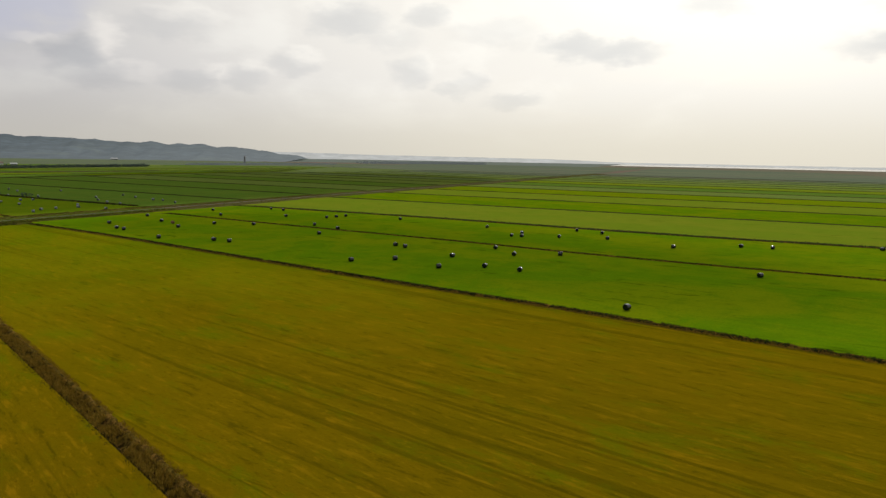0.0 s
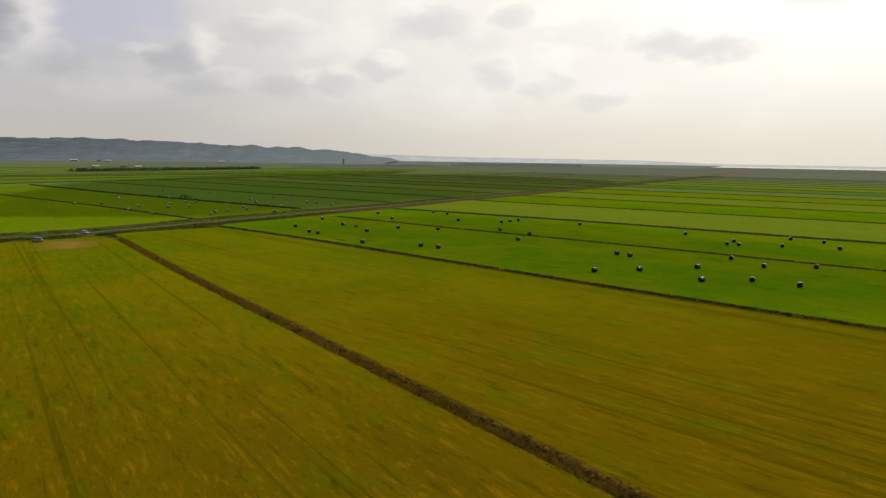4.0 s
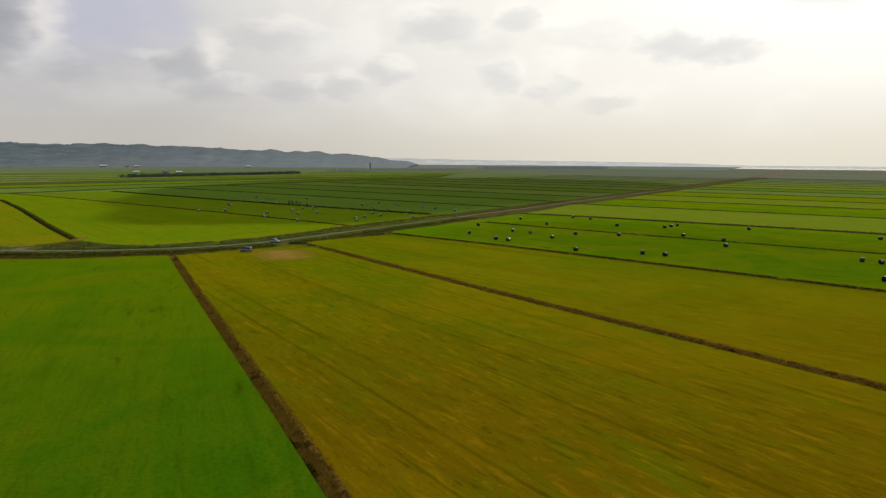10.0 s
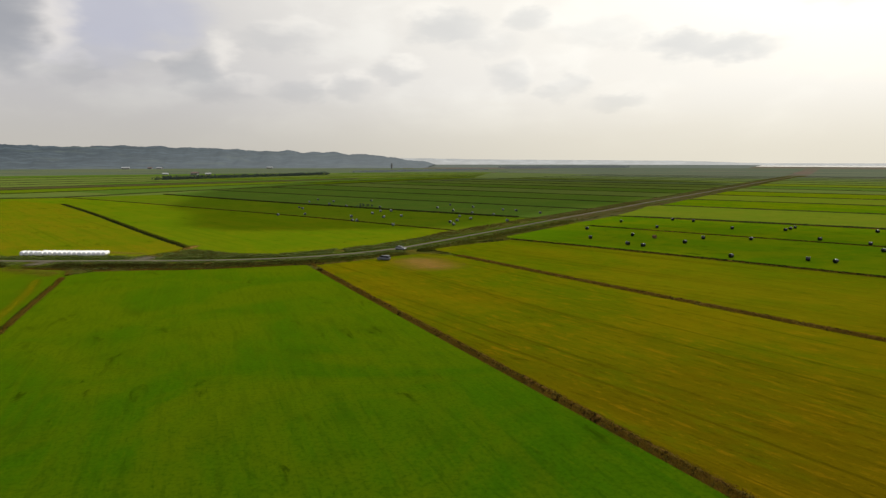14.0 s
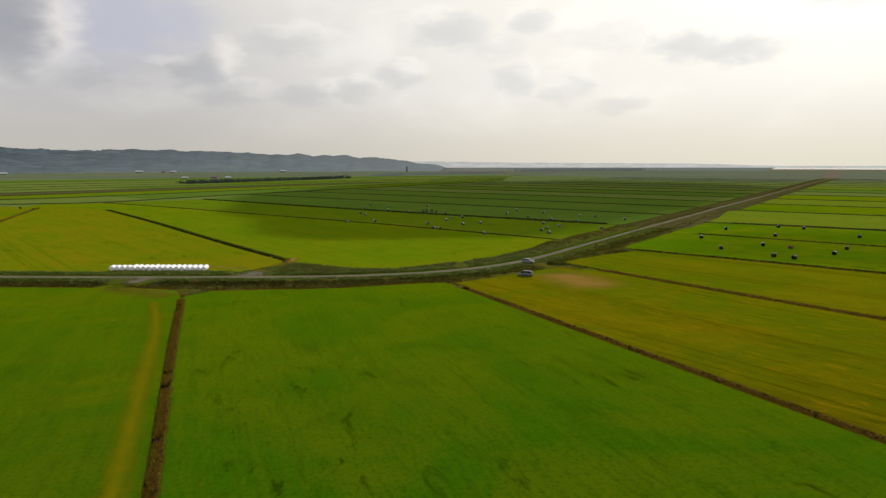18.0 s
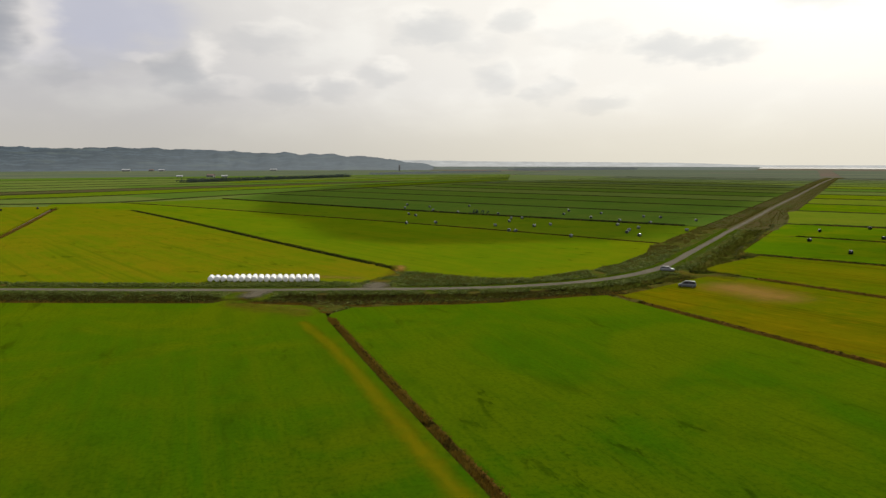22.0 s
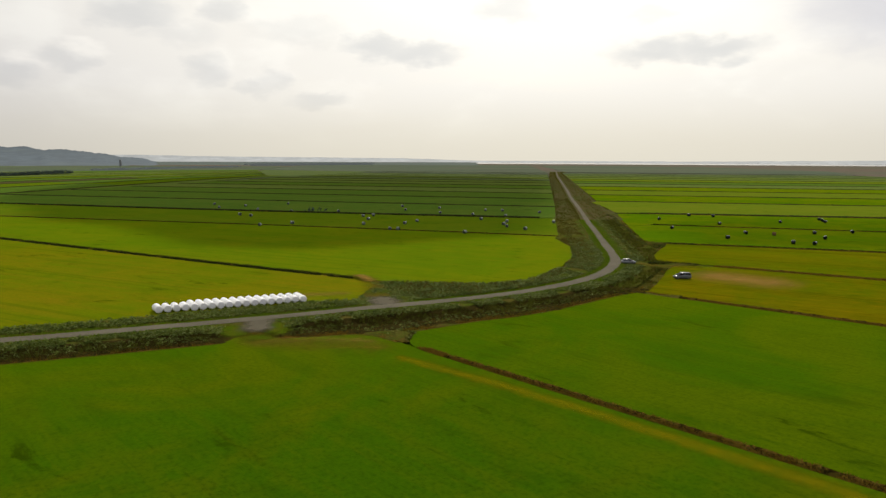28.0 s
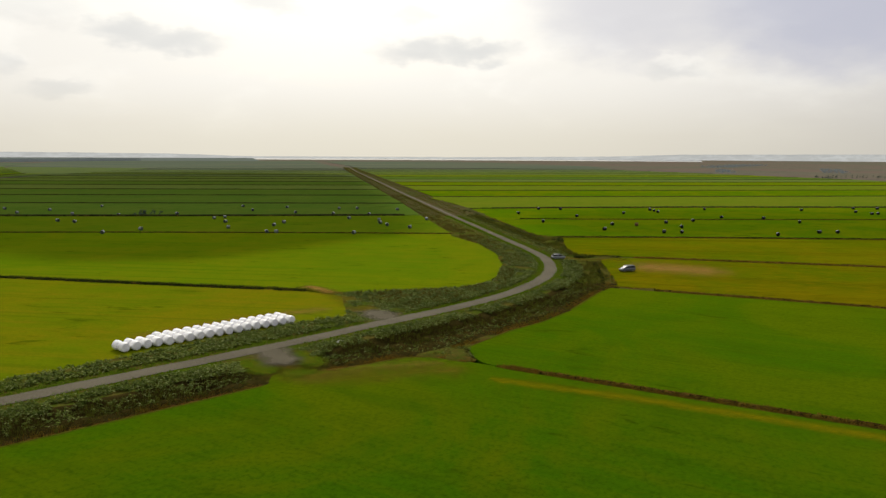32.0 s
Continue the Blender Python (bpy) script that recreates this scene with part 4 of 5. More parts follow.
ditch(EDGE, 1.3, 0.6, 4, [WEED, PURPLE], "overgrown drain along the western meadows", 0)

ditch([tuple(road_at(d) + ACROSS * (13.4 + 0.9 * math.sin(d * 0.11))) for d in np.linspace(-38, 90, 14)], 1.0, 0.4, 14, [HEDGE, PURPLE, WEED], "dark overgrown drain along the straight road", 0)
ditch([(-30, 188.6), (-22.5, 192.2), (-10.5, 202.0), (1.0, 211.6)], 0.8, 0.5, 40, [HEDGE, REED, WEED], "narrow dark drain along the edge of the cut meadow")

# growth along the road: broad-leaved plants on its left, brown weeds and turf on its right
near_line, _ = dense(NEAR_ROAD, 1.5)


def grow(name, pts, kind, mat, tall, size, count, label, category):
    pts = pts[free_of(pts)]
    h = rng.uniform(0.6, 1.15, len(pts)) * tall
    for (ex, ey), r in ENTRIES:
        h *= np.clip((np.hypot(pts[:, 0] - ex, pts[:, 1] - ey) - r) / 3.5, 0.35, 1.0)
    if kind == "leaf":
        ob = leaves(name, pts, h, size, count, mat)
    else:
        ob = blades(name, pts, h, size * np.ones(len(pts)), count, mat, None, 0.5, 0.35)
    return tagged(ob, label, category, kind="stuff")


left = clumpy(scatter_band(NEAR_ROAD, 3.4, 12.5, 42), 0.20, 0.9)
left = left[rng.uniform(0, 1, len(left)) > np.clip((left[:, 1] - 222) / 60, 0, 0.93)]
grow("broadleaf_plants", left, "leaf", BROAD, 0.50, 0.30, 10, "broad-leaved green plants along the road", "plants")
inner = clumpy(scatter_band(ROAD[6:15], 6.0, 17, 26), 0.2, 0.7)
grow("weeds", inner, "blade", PURPLE, 0.8, 0.09, 8, "brown weeds inside the bend", "plants")
tri = rng.uniform((-86, 197, -0.05), (-40, 228, 0.0), (7000, 3))
tri = tri[inside(tri[:, :2], [(-84, 201), (-76, 226), (-57, 215.5), (-44, 211), (-40, 205), (-60, 200)])]
grow("broadleaf_plants", tri[::2], "leaf", BROAD, 0.60, 0.30, 11, "broad-leaved green plants on the rough triangle", "plants")
grow("weeds", clumpy(tri[1::2], 0.15, 0.6), "blade", PURPLE, 0.9, 0.09, 8, "brown and green weeds on the rough triangle", "plants")
# along the drain: leafy tops by the road, tall weeds on the slope darkened for its shade, dry stalks at the field's
# edge
slope = clumpy(scatter_band(NEAR_ROAD, -14.5, -6.0, 80, 0.0), 0.2, 0.85)
crest = clumpy(scatter_band(NEAR_ROAD, -8.2, -3.4, 26, 0.0), 0.2, 0.85)
crest = crest[rng.uniform(0, 1, len(crest)) > np.clip((crest[:, 1] - 212) / 40, 0, 0.8)]
grow("broadleaf_plants", crest, "leaf", BROAD, 0.55, 0.29, 10, "broad-leaved green plants along the drain", "plants")
grow("weeds", slope[1::3][rng.uniform(0, 1, len(slope[1::3])) > np.clip((slope[1::3][:, 0] + 40) / 16, 0, 0.85)], "blade", SHADE_BROWN, 0.75, 0.075, 10, "tall brown weeds along the drain", "plants")
grow("weeds", slope[2::6], "blade", WEED, 0.7, 0.07, 10, "tall green weeds along the drain", "plants")
grow("dry_grass", scatter_band(NEAR_ROAD, -17.5, -14.0, 12, -0.1), "blade", REED, 0.5, 0.06, 8, "short dry brown grass at the field's edge", "grass")
EDGES = ([(-200, 183.6), (-144, 182), (-127, 181.5), (-115, 181.4)], [(-107, 181.0), (-100, 179.8), (-95, 179.2), (-91.2, 177.2), (-89.2, 173.4), (-88.0, 170.0)],
         [(-86, 176.6), (-72, 179.2), (-63, 179.4), (-53, 181.4), (-40, 186), (-31, 189)])
for rim in EDGES:
    worn("dry_edge", WORN_RUST, "strip of rusty dry stubble at the field's edge", "grass strip", shifted(rim, -0.9, 2.0).tolist(), 0.7, 0.016)
    grow("dry_grass", scatter_band(rim, -0.9, 0.5, 16, -0.1), "blade", REED, 0.5, 0.06, 9, "dry reddish brown grass at the field's edge", "grass")
    grow("weeds", scatter_band(rim, -0.5, 5.5, 70, -0.25), "blade", SHADE_BROWN, 0.62, 0.07, 10, "tall brown weeds along the drain", "plants")
    grow("broadleaf_plants", scatter_band(rim, 0.8, 5.5, 12, -0.2), "leaf", BROAD, 0.55, 0.26, 9, "broad-leaved green plants along the drain", "plants")
outer = scatter_band(ROAD[6:14], -26, -10, 42)
grow("weeds", clumpy(outer[::2], 0.12, 0.45), "blade", PURPLE, 0.7, 0.09, 8, "brown weeds outside the bend", "plants")
grow("weeds", clumpy(outer[1::2], 0.1, 0.7), "blade", WEED, 0.7, 0.09, 8, "green weeds outside the bend", "plants")
for lo, hi in ((1.4, 3.6), (-4.4, -1.4)):
    grow("verge_grass", scatter_band(NEAR_ROAD, lo, hi, 20), "blade", TURFBLADE, 0.26, 0.07, 8, "short green grass at the edge of the road", "grass")
far_l, far_r = np.concatenate([scatter_band(FAR_ROAD, 2.5, 14, 9), scatter_band(FAR_ROAD[:4], 2.5, 14, 20)]), np.concatenate([scatter_band(FAR_ROAD[:4], -34, -2.5, 26), scatter_band(FAR_ROAD[3:], -18, -2.5, 8)])
grow("weeds", far_l[::2], "blade", PURPLE, 0.45, 0.16, 6, "brown weeds along the straight road", "plants")
grow("weeds", far_l[1::2], "blade", WEED, 0.45, 0.16, 6, "green weeds along the straight road", "plants")
grow("weeds", far_r[::3], "blade", PURPLE, 0.45, 0.16, 6, "brown weeds along the straight road", "plants")
grow("dry_grass", scatter_band([(-87.2, 166.0), (-86.3, 163.5), (-85.2, 160.5)], -0.8, 0.8, 24, -0.1), "blade", REED, 0.5, 0.08, 9, "dry grass at the head of the ditch", "grass")
heads = np.concatenate([scatter_band(a, -2.2, 2.2, 16, -0.1) for a in ([(27, 244), (38, 256), (47, 248)], [(70, 316), (84, 310), (96, 299)], [(104, 366), (116, 361), (130, 351)])])
grow("weeds", heads, "blade", HEDGE, 0.7, 0.12, 8, "dark overgrown weeds at the heads of the ditches", "plants")
grow("weeds", far_r[1::3], "blade", WEED, 0.45, 0.16, 6, "green weeds along the straight road", "plants")


# ------------------------------------------------------------------ bales
WHITE_WRAP = plain("white_film", (0.86, 0.86, 0.86), 0.35, 0.5, amount=0.2, scale=2.0)
# same film, tinted greyer and bluer for the shade on the ends
WHITE_END = plain("white_film_end", (0.80, 0.80, 0.85), 0.45, 0.5, amount=0.25, scale=3.0)
DARK_WRAP = plain("dark_green_film", (0.006, 0.011, 0.008), 0.13, 0.42, amount=0.4, scale=2.0)
DARK_END = plain("dark_green_film_end", (0.005, 0.009, 0.007), 0.16, 0.3, amount=0.4, scale=3.0)
PALE_WRAP = plain("pale_green_film", (0.13, 0.155, 0.13), 0.25, 0.5, amount=0.3, scale=2.0)
PALE_END = plain("pale_green_film_end", (0.035, 0.045, 0.035), 0.55, 0.25, amount=0.3, scale=3.0)


def bale(radius, length, wrap, end, label, seed, soft=0.0):
    """A film-wrapped round bale lying on its side, its axis along y; its origin lies on the ground below its middle."""
    r = random.Random(seed)
    top = tagged(new("round_bale"), label, "bale")
    segs, rows = 22, [(-0.5, 0.86), (-0.46, 0.955), (-0.38, 1.0), (-0.2, 1.008), (-0.05, 0.995), (0.12, 1.006), (0.3, 1.0), (0.4, 0.995), (0.465, 0.95), (0.5, 0.85)]
    if soft:
        rows = [(-0.5, 0.80), (-0.48, 0.88), (-0.43, 0.955), (-0.34, 0.995), (-0.1, 1.01), (0.1, 1.005), (0.34, 0.99), (0.43, 0.95), (0.48, 0.88), (0.5, 0.80)]
    rim_k = 0.80 if soft else 0.86
    bm = bmesh.new()
    ring = []
    for y, k in rows:
        row = []
        for s in range(segs):
            a = 2 * math.pi * s / segs
            q = radius * k * (1 + 0.012 * math.sin(3 * a + seed) + 0.008 * r.uniform(-1, 1))
            z = radius * 0.97 + q * math.cos(a)
            if z < 0.06 * radius:
                z = 0.0 + 0.3 * max(0.0, z)
            row.append(bm.verts.new((q * math.sin(a) * (1.03 if z < radius else 1.0), y * length, z)))
        ring.append(row)
    for a, b in zip(ring, ring[1:]):
        for s in range(segs):
            f = bm.faces.new((a[s], a[(s + 1) % segs], b[(s + 1) % segs], b[s]))
            f.smooth = True
    part("wrap", bm, wrap, top)
    for sign in (-1, 1):
        bm = bmesh.new()
        k = rim_k
        rim = [bm.verts.new((radius * k * math.sin(2 * math.pi * s / segs), sign * length * 0.497, max(0.02, radius * 0.97 + radius * k * math.cos(2 * math.pi * s / segs)))) for s in range(segs)]
        mid = [bm.verts.new((radius * 0.45 * math.sin(2 * math.pi * s / segs), sign * length * (0.515 + 0.006 * r.uniform(-1, 1)), radius * 0.97 + radius * 0.45 * math.cos(2 * math.pi * s / segs))) for s in range(segs)]
        c = bm.verts.new((0, sign * length * 0.505, radius * 0.97))
        for s in range(segs):
            t = (s + 1) % segs
            q = (rim[s], rim[t], mid[t], mid[s])
            w = (mid[s], mid[t], c)
            for f in ((q, w) if sign < 0 else (q[::-1], w[::-1])):
                bm.faces.new(f).smooth = True
        part("end_cap", bm, end, top)
    return top


def place_bale(proto, x, y, turn, group, z=0.0):
    ob = copy_thing(proto, pose(x, y, z, 0, 0, turn))
    return tagged(ob, group=group)


white = [bale(0.715, 1.32, WHITE_WRAP, WHITE_END, "white film-wrapped round bale in a long row", s, 1.0) for s in (1, 2, 3)]
dark = [bale(0.69, 1.28, DARK_WRAP, DARK_END, "dark green film-wrapped round bale lying on the meadow", s) for s in (4, 5)]
pale = [bale(0.68, 1.25, PALE_WRAP, PALE_END, "pale green film-wrapped round bale lying on the meadow", s) for s in (6, 7)]
pick = random.Random(3)
PITCH, TURN = 1.595, 10.0
back = Vector((-math.sin(radians(TURN)), math.cos(radians(TURN))))
used = 0
for col in range(18):
    for row in range(2 if col < 4 else 3):
        front = Vector((-123.7 + PITCH * col, 206.4 - 0.03 * col + (0.35 if col < 4 else 0.0)))
        mid = front + back * (0.70 + 1.60 * row + pick.uniform(-0.06, 0.06))
        turn = TURN + pick.uniform(-4, 4) + (180 if pick.random() < 0.5 else 0)
        if used < 3:
            white[used].matrix_basis = pose(mid.x, mid.y, 0, 0, 0, turn)
            tagged(white[used], group="row of white bales")
        else:
            place_bale(white[used % 3], mid.x, mid.y, turn, "row of white bales")
        used += 1

EAST_A = [(70.4, 256.7), (79.8, 236.6), (84.0, 231.6), (104.3, 204.6), (76.1, 292.1), (89.4, 266.0), (102.3, 241.7), (124.9, 197.5), (130.9, 193.1), (114.2, 255.4), (131.3, 252.0), (100.0, 327.5), (109.1, 298.8), (141.3, 294.2), (129.2, 338.9), (136.7, 330.1), (161.5, 287.0), (166.1, 291.9), (170.8, 297.2), (157.4, 251.5), (160.8, 217.9), (167.7, 236.4), (197.2, 280.1), (173.1, 148.5)]
EAST_B = [(188.5, 183.1), (191.4, 178.3), (186.2, 150.9), (197.4, 135.5), (204.4, 156.4), (210.7, 136.2), (219.2, 129.3), (222.1, 174.8), (224.8, 159.2), (240.1, 159.2), (233.0, 243.6), (236.4, 211.3), (240.1, 209.6), (243.0, 220.6), (254.6, 207.1), (269.6, 229.9), (277.3, 220.3), (272.5, 202.0), (287.3, 176.6), (314.3, 178.3), (323.7, 173.6), (363.7, 169.1), (283.1, 117.5), (230.0, 81.2), (-336.0, 461.0), (-323.0, 478.0)]
WEST_A = [(-86.0, 511.9), (-86.3, 481.3), (-70.3, 490.3), (-81.6, 426.5), (-77.5, 416.9), (-67.9, 458.7), (-43.5, 498.5), (-80.7, 367.9), (-53.2, 439.2), (-66.3, 370.9), (-30.1, 428.7), (-26.3, 395.7), (-20.2, 398.0), (-29.2, 378.0), (-38.2, 356.0), (15.4, 452.7), (7.1, 425.1), (-34.3, 332.3)]
WEST_B = [(-31.6, 330.1), (-20.3, 352.6), (-11.4, 360.5), (30.1, 431.0), (17.0, 399.7), (20.3, 358.4), (27.9, 382.8), (47.7, 407.4), (55.2, 401.6), (39.5, 369.5), (26.0, 343.5), (18.7, 333.1), (15.2, 323.9), (-11.7, 309.0), (16.8, 311.3), (67.2, 382.5), (44.0, 332.4)]
for protos, lists, group in ((dark, (EAST_A, EAST_B), "dark bales on the meadows"), (pale, (WEST_A, WEST_B), "bales on the western meadows")):
    n = 0
    for spot in lists:
        for x, y in spot:
            turn = pick.uniform(0, 360)
            if n < 2:
                protos[n].matrix_basis = pose(x, y, 0, 0, 0, turn)
                tagged(protos[n], group=group)
            else:
                place_bale(protos[n % 2], x, y, turn, group)
            n += 1

# a loose bale of brown hay and a pale sheet by the drain
HAY = plain("brown_hay", (0.16, 0.10, 0.045), 0.95, 0.1, amount=0.7, scale=4.0)
hay = bale(0.68, 1.3, HAY, HAY, "weathered brown unwrapped hay bale on the meadow", 9)
hay.matrix_basis = pose(96.0, 258.5, 0, 0, 0, 40)
SHEET = plain("pale_sheet", (0.62, 0.62, 0.60), 0.6, 0.3)
bm = bmesh.new()
for n in range(7):
    for m in range(5):
        bm.verts.new((-0.7 + n * 0.235, -0.35 + m * 0.17, 0.12 + 0.10 * noise.noise((n * 0.6, m * 0.6, 3.0)) + (0.12 if 1 < n < 5 else 0.0)))
bm.verts.ensure_lookup_table()
for n in range(6):
    for m in range(4):
        bm.faces.new([bm.verts[i] for i in (n * 5 + m, n * 5 + m + 5, n * 5 + m + 6, n * 5 + m + 1)]).smooth = True
bmesh.ops.solidify(bm, geom=bm.faces[:], thickness=0.03)
sheet = part("plastic_sheet", bm, SHEET, None)
tagged(sheet, "crumpled pale plastic sheet on the grass beside the road", "sheet").matrix_basis = pose(-97.2, 190.3, 0.12, 0, 0, 25)

# ------------------------------------------------------------------ cars
PAINT_PALE = plain("pale_silver_paint", (0.19, 0.20, 0.22), 0.3, 0.5, amount=0.08)
PAINT_SILVER = plain("grey_blue_paint", (0.095, 0.105, 0.12), 0.3, 0.5, 0.0, amount=0.1)
GLASS_DARK = plain("tinted_glass", (0.006, 0.007, 0.009), 0.25, 0.3, amount=0.1)
RUBBER = plain("tyre_rubber", (0.02, 0.02, 0.02), 0.85, 0.2)
RIM = plain("alloy_rim", (0.45, 0.45, 0.46), 0.35, 0.5, 0.8)
TRIM = plain("black_plastic", (0.02, 0.02, 0.022), 0.6, 0.3)
LAMP_W = plain("lamp_glass", (0.55, 0.56, 0.58), 0.15, 0.6)
LAMP_R = plain("rear_lamp", (0.30, 0.02, 0.015), 0.2, 0.6)


def loft(sections, mat, name, parent, label=""):
    """A closed skin through sections, each a list of points; first and last are capped."""
    bm = bmesh.new()
    rows = [[bm.verts.new(p) for p in s] for s in sections]
    n = len(rows[0])
    for a, b in zip(rows, rows[1:]):
        for i in range(n):
            bm.faces.new((a[i], b[i], b[(i + 1) % n], a[(i + 1) % n])).smooth = True
    bm.faces.new(rows[0]), bm.faces.new(rows[-1][::-1])
    bmesh.ops.recalc_face_normals(bm, faces=bm.faces)
    return part(name, bm, mat, parent, label)


def car(label, paint, length, width, belt, roof, rows, cab):
    """A car along x (front at +x). rows: x share, lower z, upper z of the body; cab: x share, half width, z of the glasshouse."""
    top = tagged(new("car"), label, "car")
    hw = width / 2

    def body_section(x, lo, hi, w):
        return [(x, -w * 0.92, lo), (x, -w, lo + 0.18), (x, -w, hi - 0.16), (x, -w * 0.88, hi), (x, w * 0.88, hi), (x, w, hi - 0.16), (x, w, lo + 0.18), (x, w * 0.92, lo)]
    loft([body_section(length * (s - 0.5), lo, hi, hw * w) for s, lo, hi, w in rows], paint, "body", top)
    (x0, z0), (x1, z1), (x2, z2), (x3, z3) = [(length * (s - 0.5), z) for s, z in cab]
    wb, wr = hw * 0.90, hw * 0.72

    bm = bmesh.new()
    lo = [bm.verts.new(p) for p in ((x0, -wb, z0), (x3, -wb, z3), (x3, wb, z3), (x0, wb, z0))]
    hi = [bm.verts.new(p) for p in ((x1, -wr, z1), (x2, -wr, z2), (x2, wr, z2), (x1, wr, z1))]
    for i in range(4):
        bm.faces.new((lo[i], lo[(i + 1) % 4], hi[(i + 1) % 4], hi[i]))
    bm.faces.new(lo[::-1]), bm.faces.new(hi)
    bmesh.ops.recalc_face_normals(bm, faces=bm.faces)
    part("windows", bm, GLASS_DARK, top, "dark tinted car windows")
    # roof panel and pillars in body colour
    loft([[(x1 - 0.12, -wr - 0.02, z1 - 0.05), (x1 - 0.05, -wr + 0.06, z1 + 0.035), (x1 - 0.05, wr - 0.06, z1 + 0.035), (x1 - 0.12, wr + 0.02, z1 - 0.05)],
          [((x1 + x2) / 2, -wr - 0.03, z1 - 0.03), ((x1 + x2) / 2, -wr + 0.06, z1 + 0.075), ((x1 + x2) / 2, wr - 0.06, z1 + 0.075), ((x1 + x2) / 2, wr + 0.03, z1 - 0.03)],
          [(x2 + 0.12, -wr - 0.02, z2 - 0.05), (x2 + 0.05, -wr + 0.06, z2 + 0.03), (x2 + 0.05, wr - 0.06, z2 + 0.03), (x2 + 0.12, wr + 0.02, z2 - 0.05)]], paint, "roof", top)
    for side in (-1, 1):
        for xa, za, xb, zb in ((x0, z0, x1, z1), (x3, z3, x2, z2), ((x0 + x3) / 2, z0, (x1 + x2) / 2, z1)):
            a, b, w = Vector((xa, side * (wb + 0.005), za)), Vector((xb, side * (wr + 0.005), zb)), 0.06
            loft([[tuple(a + Vector((-w, 0, 0))), tuple(a + Vector((0, side * 0.03, 0))), tuple(a + Vector((w, 0, 0))), tuple(a + Vector((0, -side * 0.03, 0)))],
                  [tuple(b + Vector((-w, 0, 0))), tuple(b + Vector((0, side * 0.03, 0))), tuple(b + Vector((w, 0, 0))), tuple(b + Vector((0, -side * 0.03, 0)))]], paint, "pillar", top)
        mx = x3 - 0.25
        loft([[(mx - 0.06, side * hw * 0.94, belt + 0.02), (mx + 0.08, side * hw * 0.94, belt + 0.02), (mx + 0.08, side * hw * 0.94, belt + 0.14), (mx - 0.06, side * hw * 0.94, belt + 0.14)],
              [(mx - 0.06, side * (hw + 0.16), belt + 0.04), (mx + 0.06, side * (hw + 0.16), belt + 0.04), (mx + 0.06, side * (hw + 0.16), belt + 0.16), (mx - 0.06, side * (hw + 0.16), belt + 0.16)]], paint, "wing_mirror", top)
        for sx, mat, nm, z in ((0.485, LAMP_W, "headlight", 0.66), (-0.487, LAMP_R, "tail_light", 0.80)):
            cx = length * sx
            loft([[(cx - 0.05, side * hw * 0.62, z - 0.08), (cx - 0.05, side * hw * 0.93, z - 0.06), (cx - 0.05, side * hw * 0.93, z + 0.08), (cx - 0.05, side * hw * 0.62, z + 0.08)],
                  [(cx + 0.05, side * hw * 0.60, z - 0.07), (cx + 0.03, side * hw * 0.88, z - 0.05), (cx + 0.03, side * hw * 0.88, z + 0.06), (cx + 0.05, side * hw * 0.60, z + 0.06)]], mat, nm, top)
        for wx in (0.30, -0.30):
            cx, rad = length * wx, 0.31
            part_wheel(top, cx, side * (hw - 0.10), rad)
    for cx, nm in ((length * 0.497, "front_bumper"), (-length * 0.497, "rear_bumper")):
        d = 0.06 if cx > 0 else -0.06
        loft([[(cx - d, -hw * 0.9, 0.26), (cx - d, hw * 0.9, 0.26), (cx - d, hw * 0.9, 0.48), (cx - d, -hw * 0.9, 0.48)],
              [(cx + d * 0.4, -hw * 0.78, 0.28), (cx + d * 0.4, hw * 0.78, 0.28), (cx + d * 0.4, hw * 0.78, 0.46), (cx + d * 0.4, -hw * 0.78, 0.46)]], TRIM, nm, top)
    return top


def part_wheel(parent, x, y, rad):
    bm = bmesh.new()
    n = 20
    prof = [(rad * 0.62, -0.10), (rad * 0.93, -0.10), (rad, -0.06), (rad, 0.06), (rad * 0.93, 0.10), (rad * 0.62, 0.10)]
    rows = [[bm.verts.new((x + r * math.sin(2 * math.pi * s / n), y + w, rad + r * math.cos(2 * math.pi * s / n))) for r, w in prof] for s in range(n)]
    for s in range(n):
        a, b = rows[s], rows[(s + 1) % n]
        for i in range(len(prof)):
            j = (i + 1) % len(prof)
            bm.faces.new((a[i], a[j], b[j], b[i])).smooth = True
    bmesh.ops.recalc_face_normals(bm, faces=bm.faces)
    tyre = part("wheel", bm, RUBBER, parent)
    bm = bmesh.new()
    bmesh.ops.create_cone(bm, cap_ends=True, segments=16, radius1=rad * 0.63, radius2=rad * 0.55, depth=0.17,
                          matrix=Matrix.Translation((x, y, rad)) @ Matrix.Rotation(radians(90), 4, "X"))
    part("rim", bm, RIM, tyre)
    return tyre


hatch = car("pale silver compact hatchback parked at the road's edge", PAINT_PALE, 4.3, 1.72, 0.95, 1.48,
            [(0.0, 0.42, 0.86, 0.86), (0.03, 0.26, 0.98, 0.96), (0.2, 0.22, 1.0, 1.0), (0.5, 0.22, 0.98, 1.0), (0.72, 0.22, 0.96, 1.0), (0.9, 0.24, 0.84, 0.97), (0.985, 0.28, 0.72, 0.88), (1.0, 0.40, 0.64, 0.80)],
            [(0.05, 0.96), (0.16, 1.44), (0.56, 1.46), (0.77, 0.95)])
hatch.matrix_basis = pose(-1.9, 222.6, 0.03, 0, 0, -28) @ Matrix.Scale(0.9, 4)
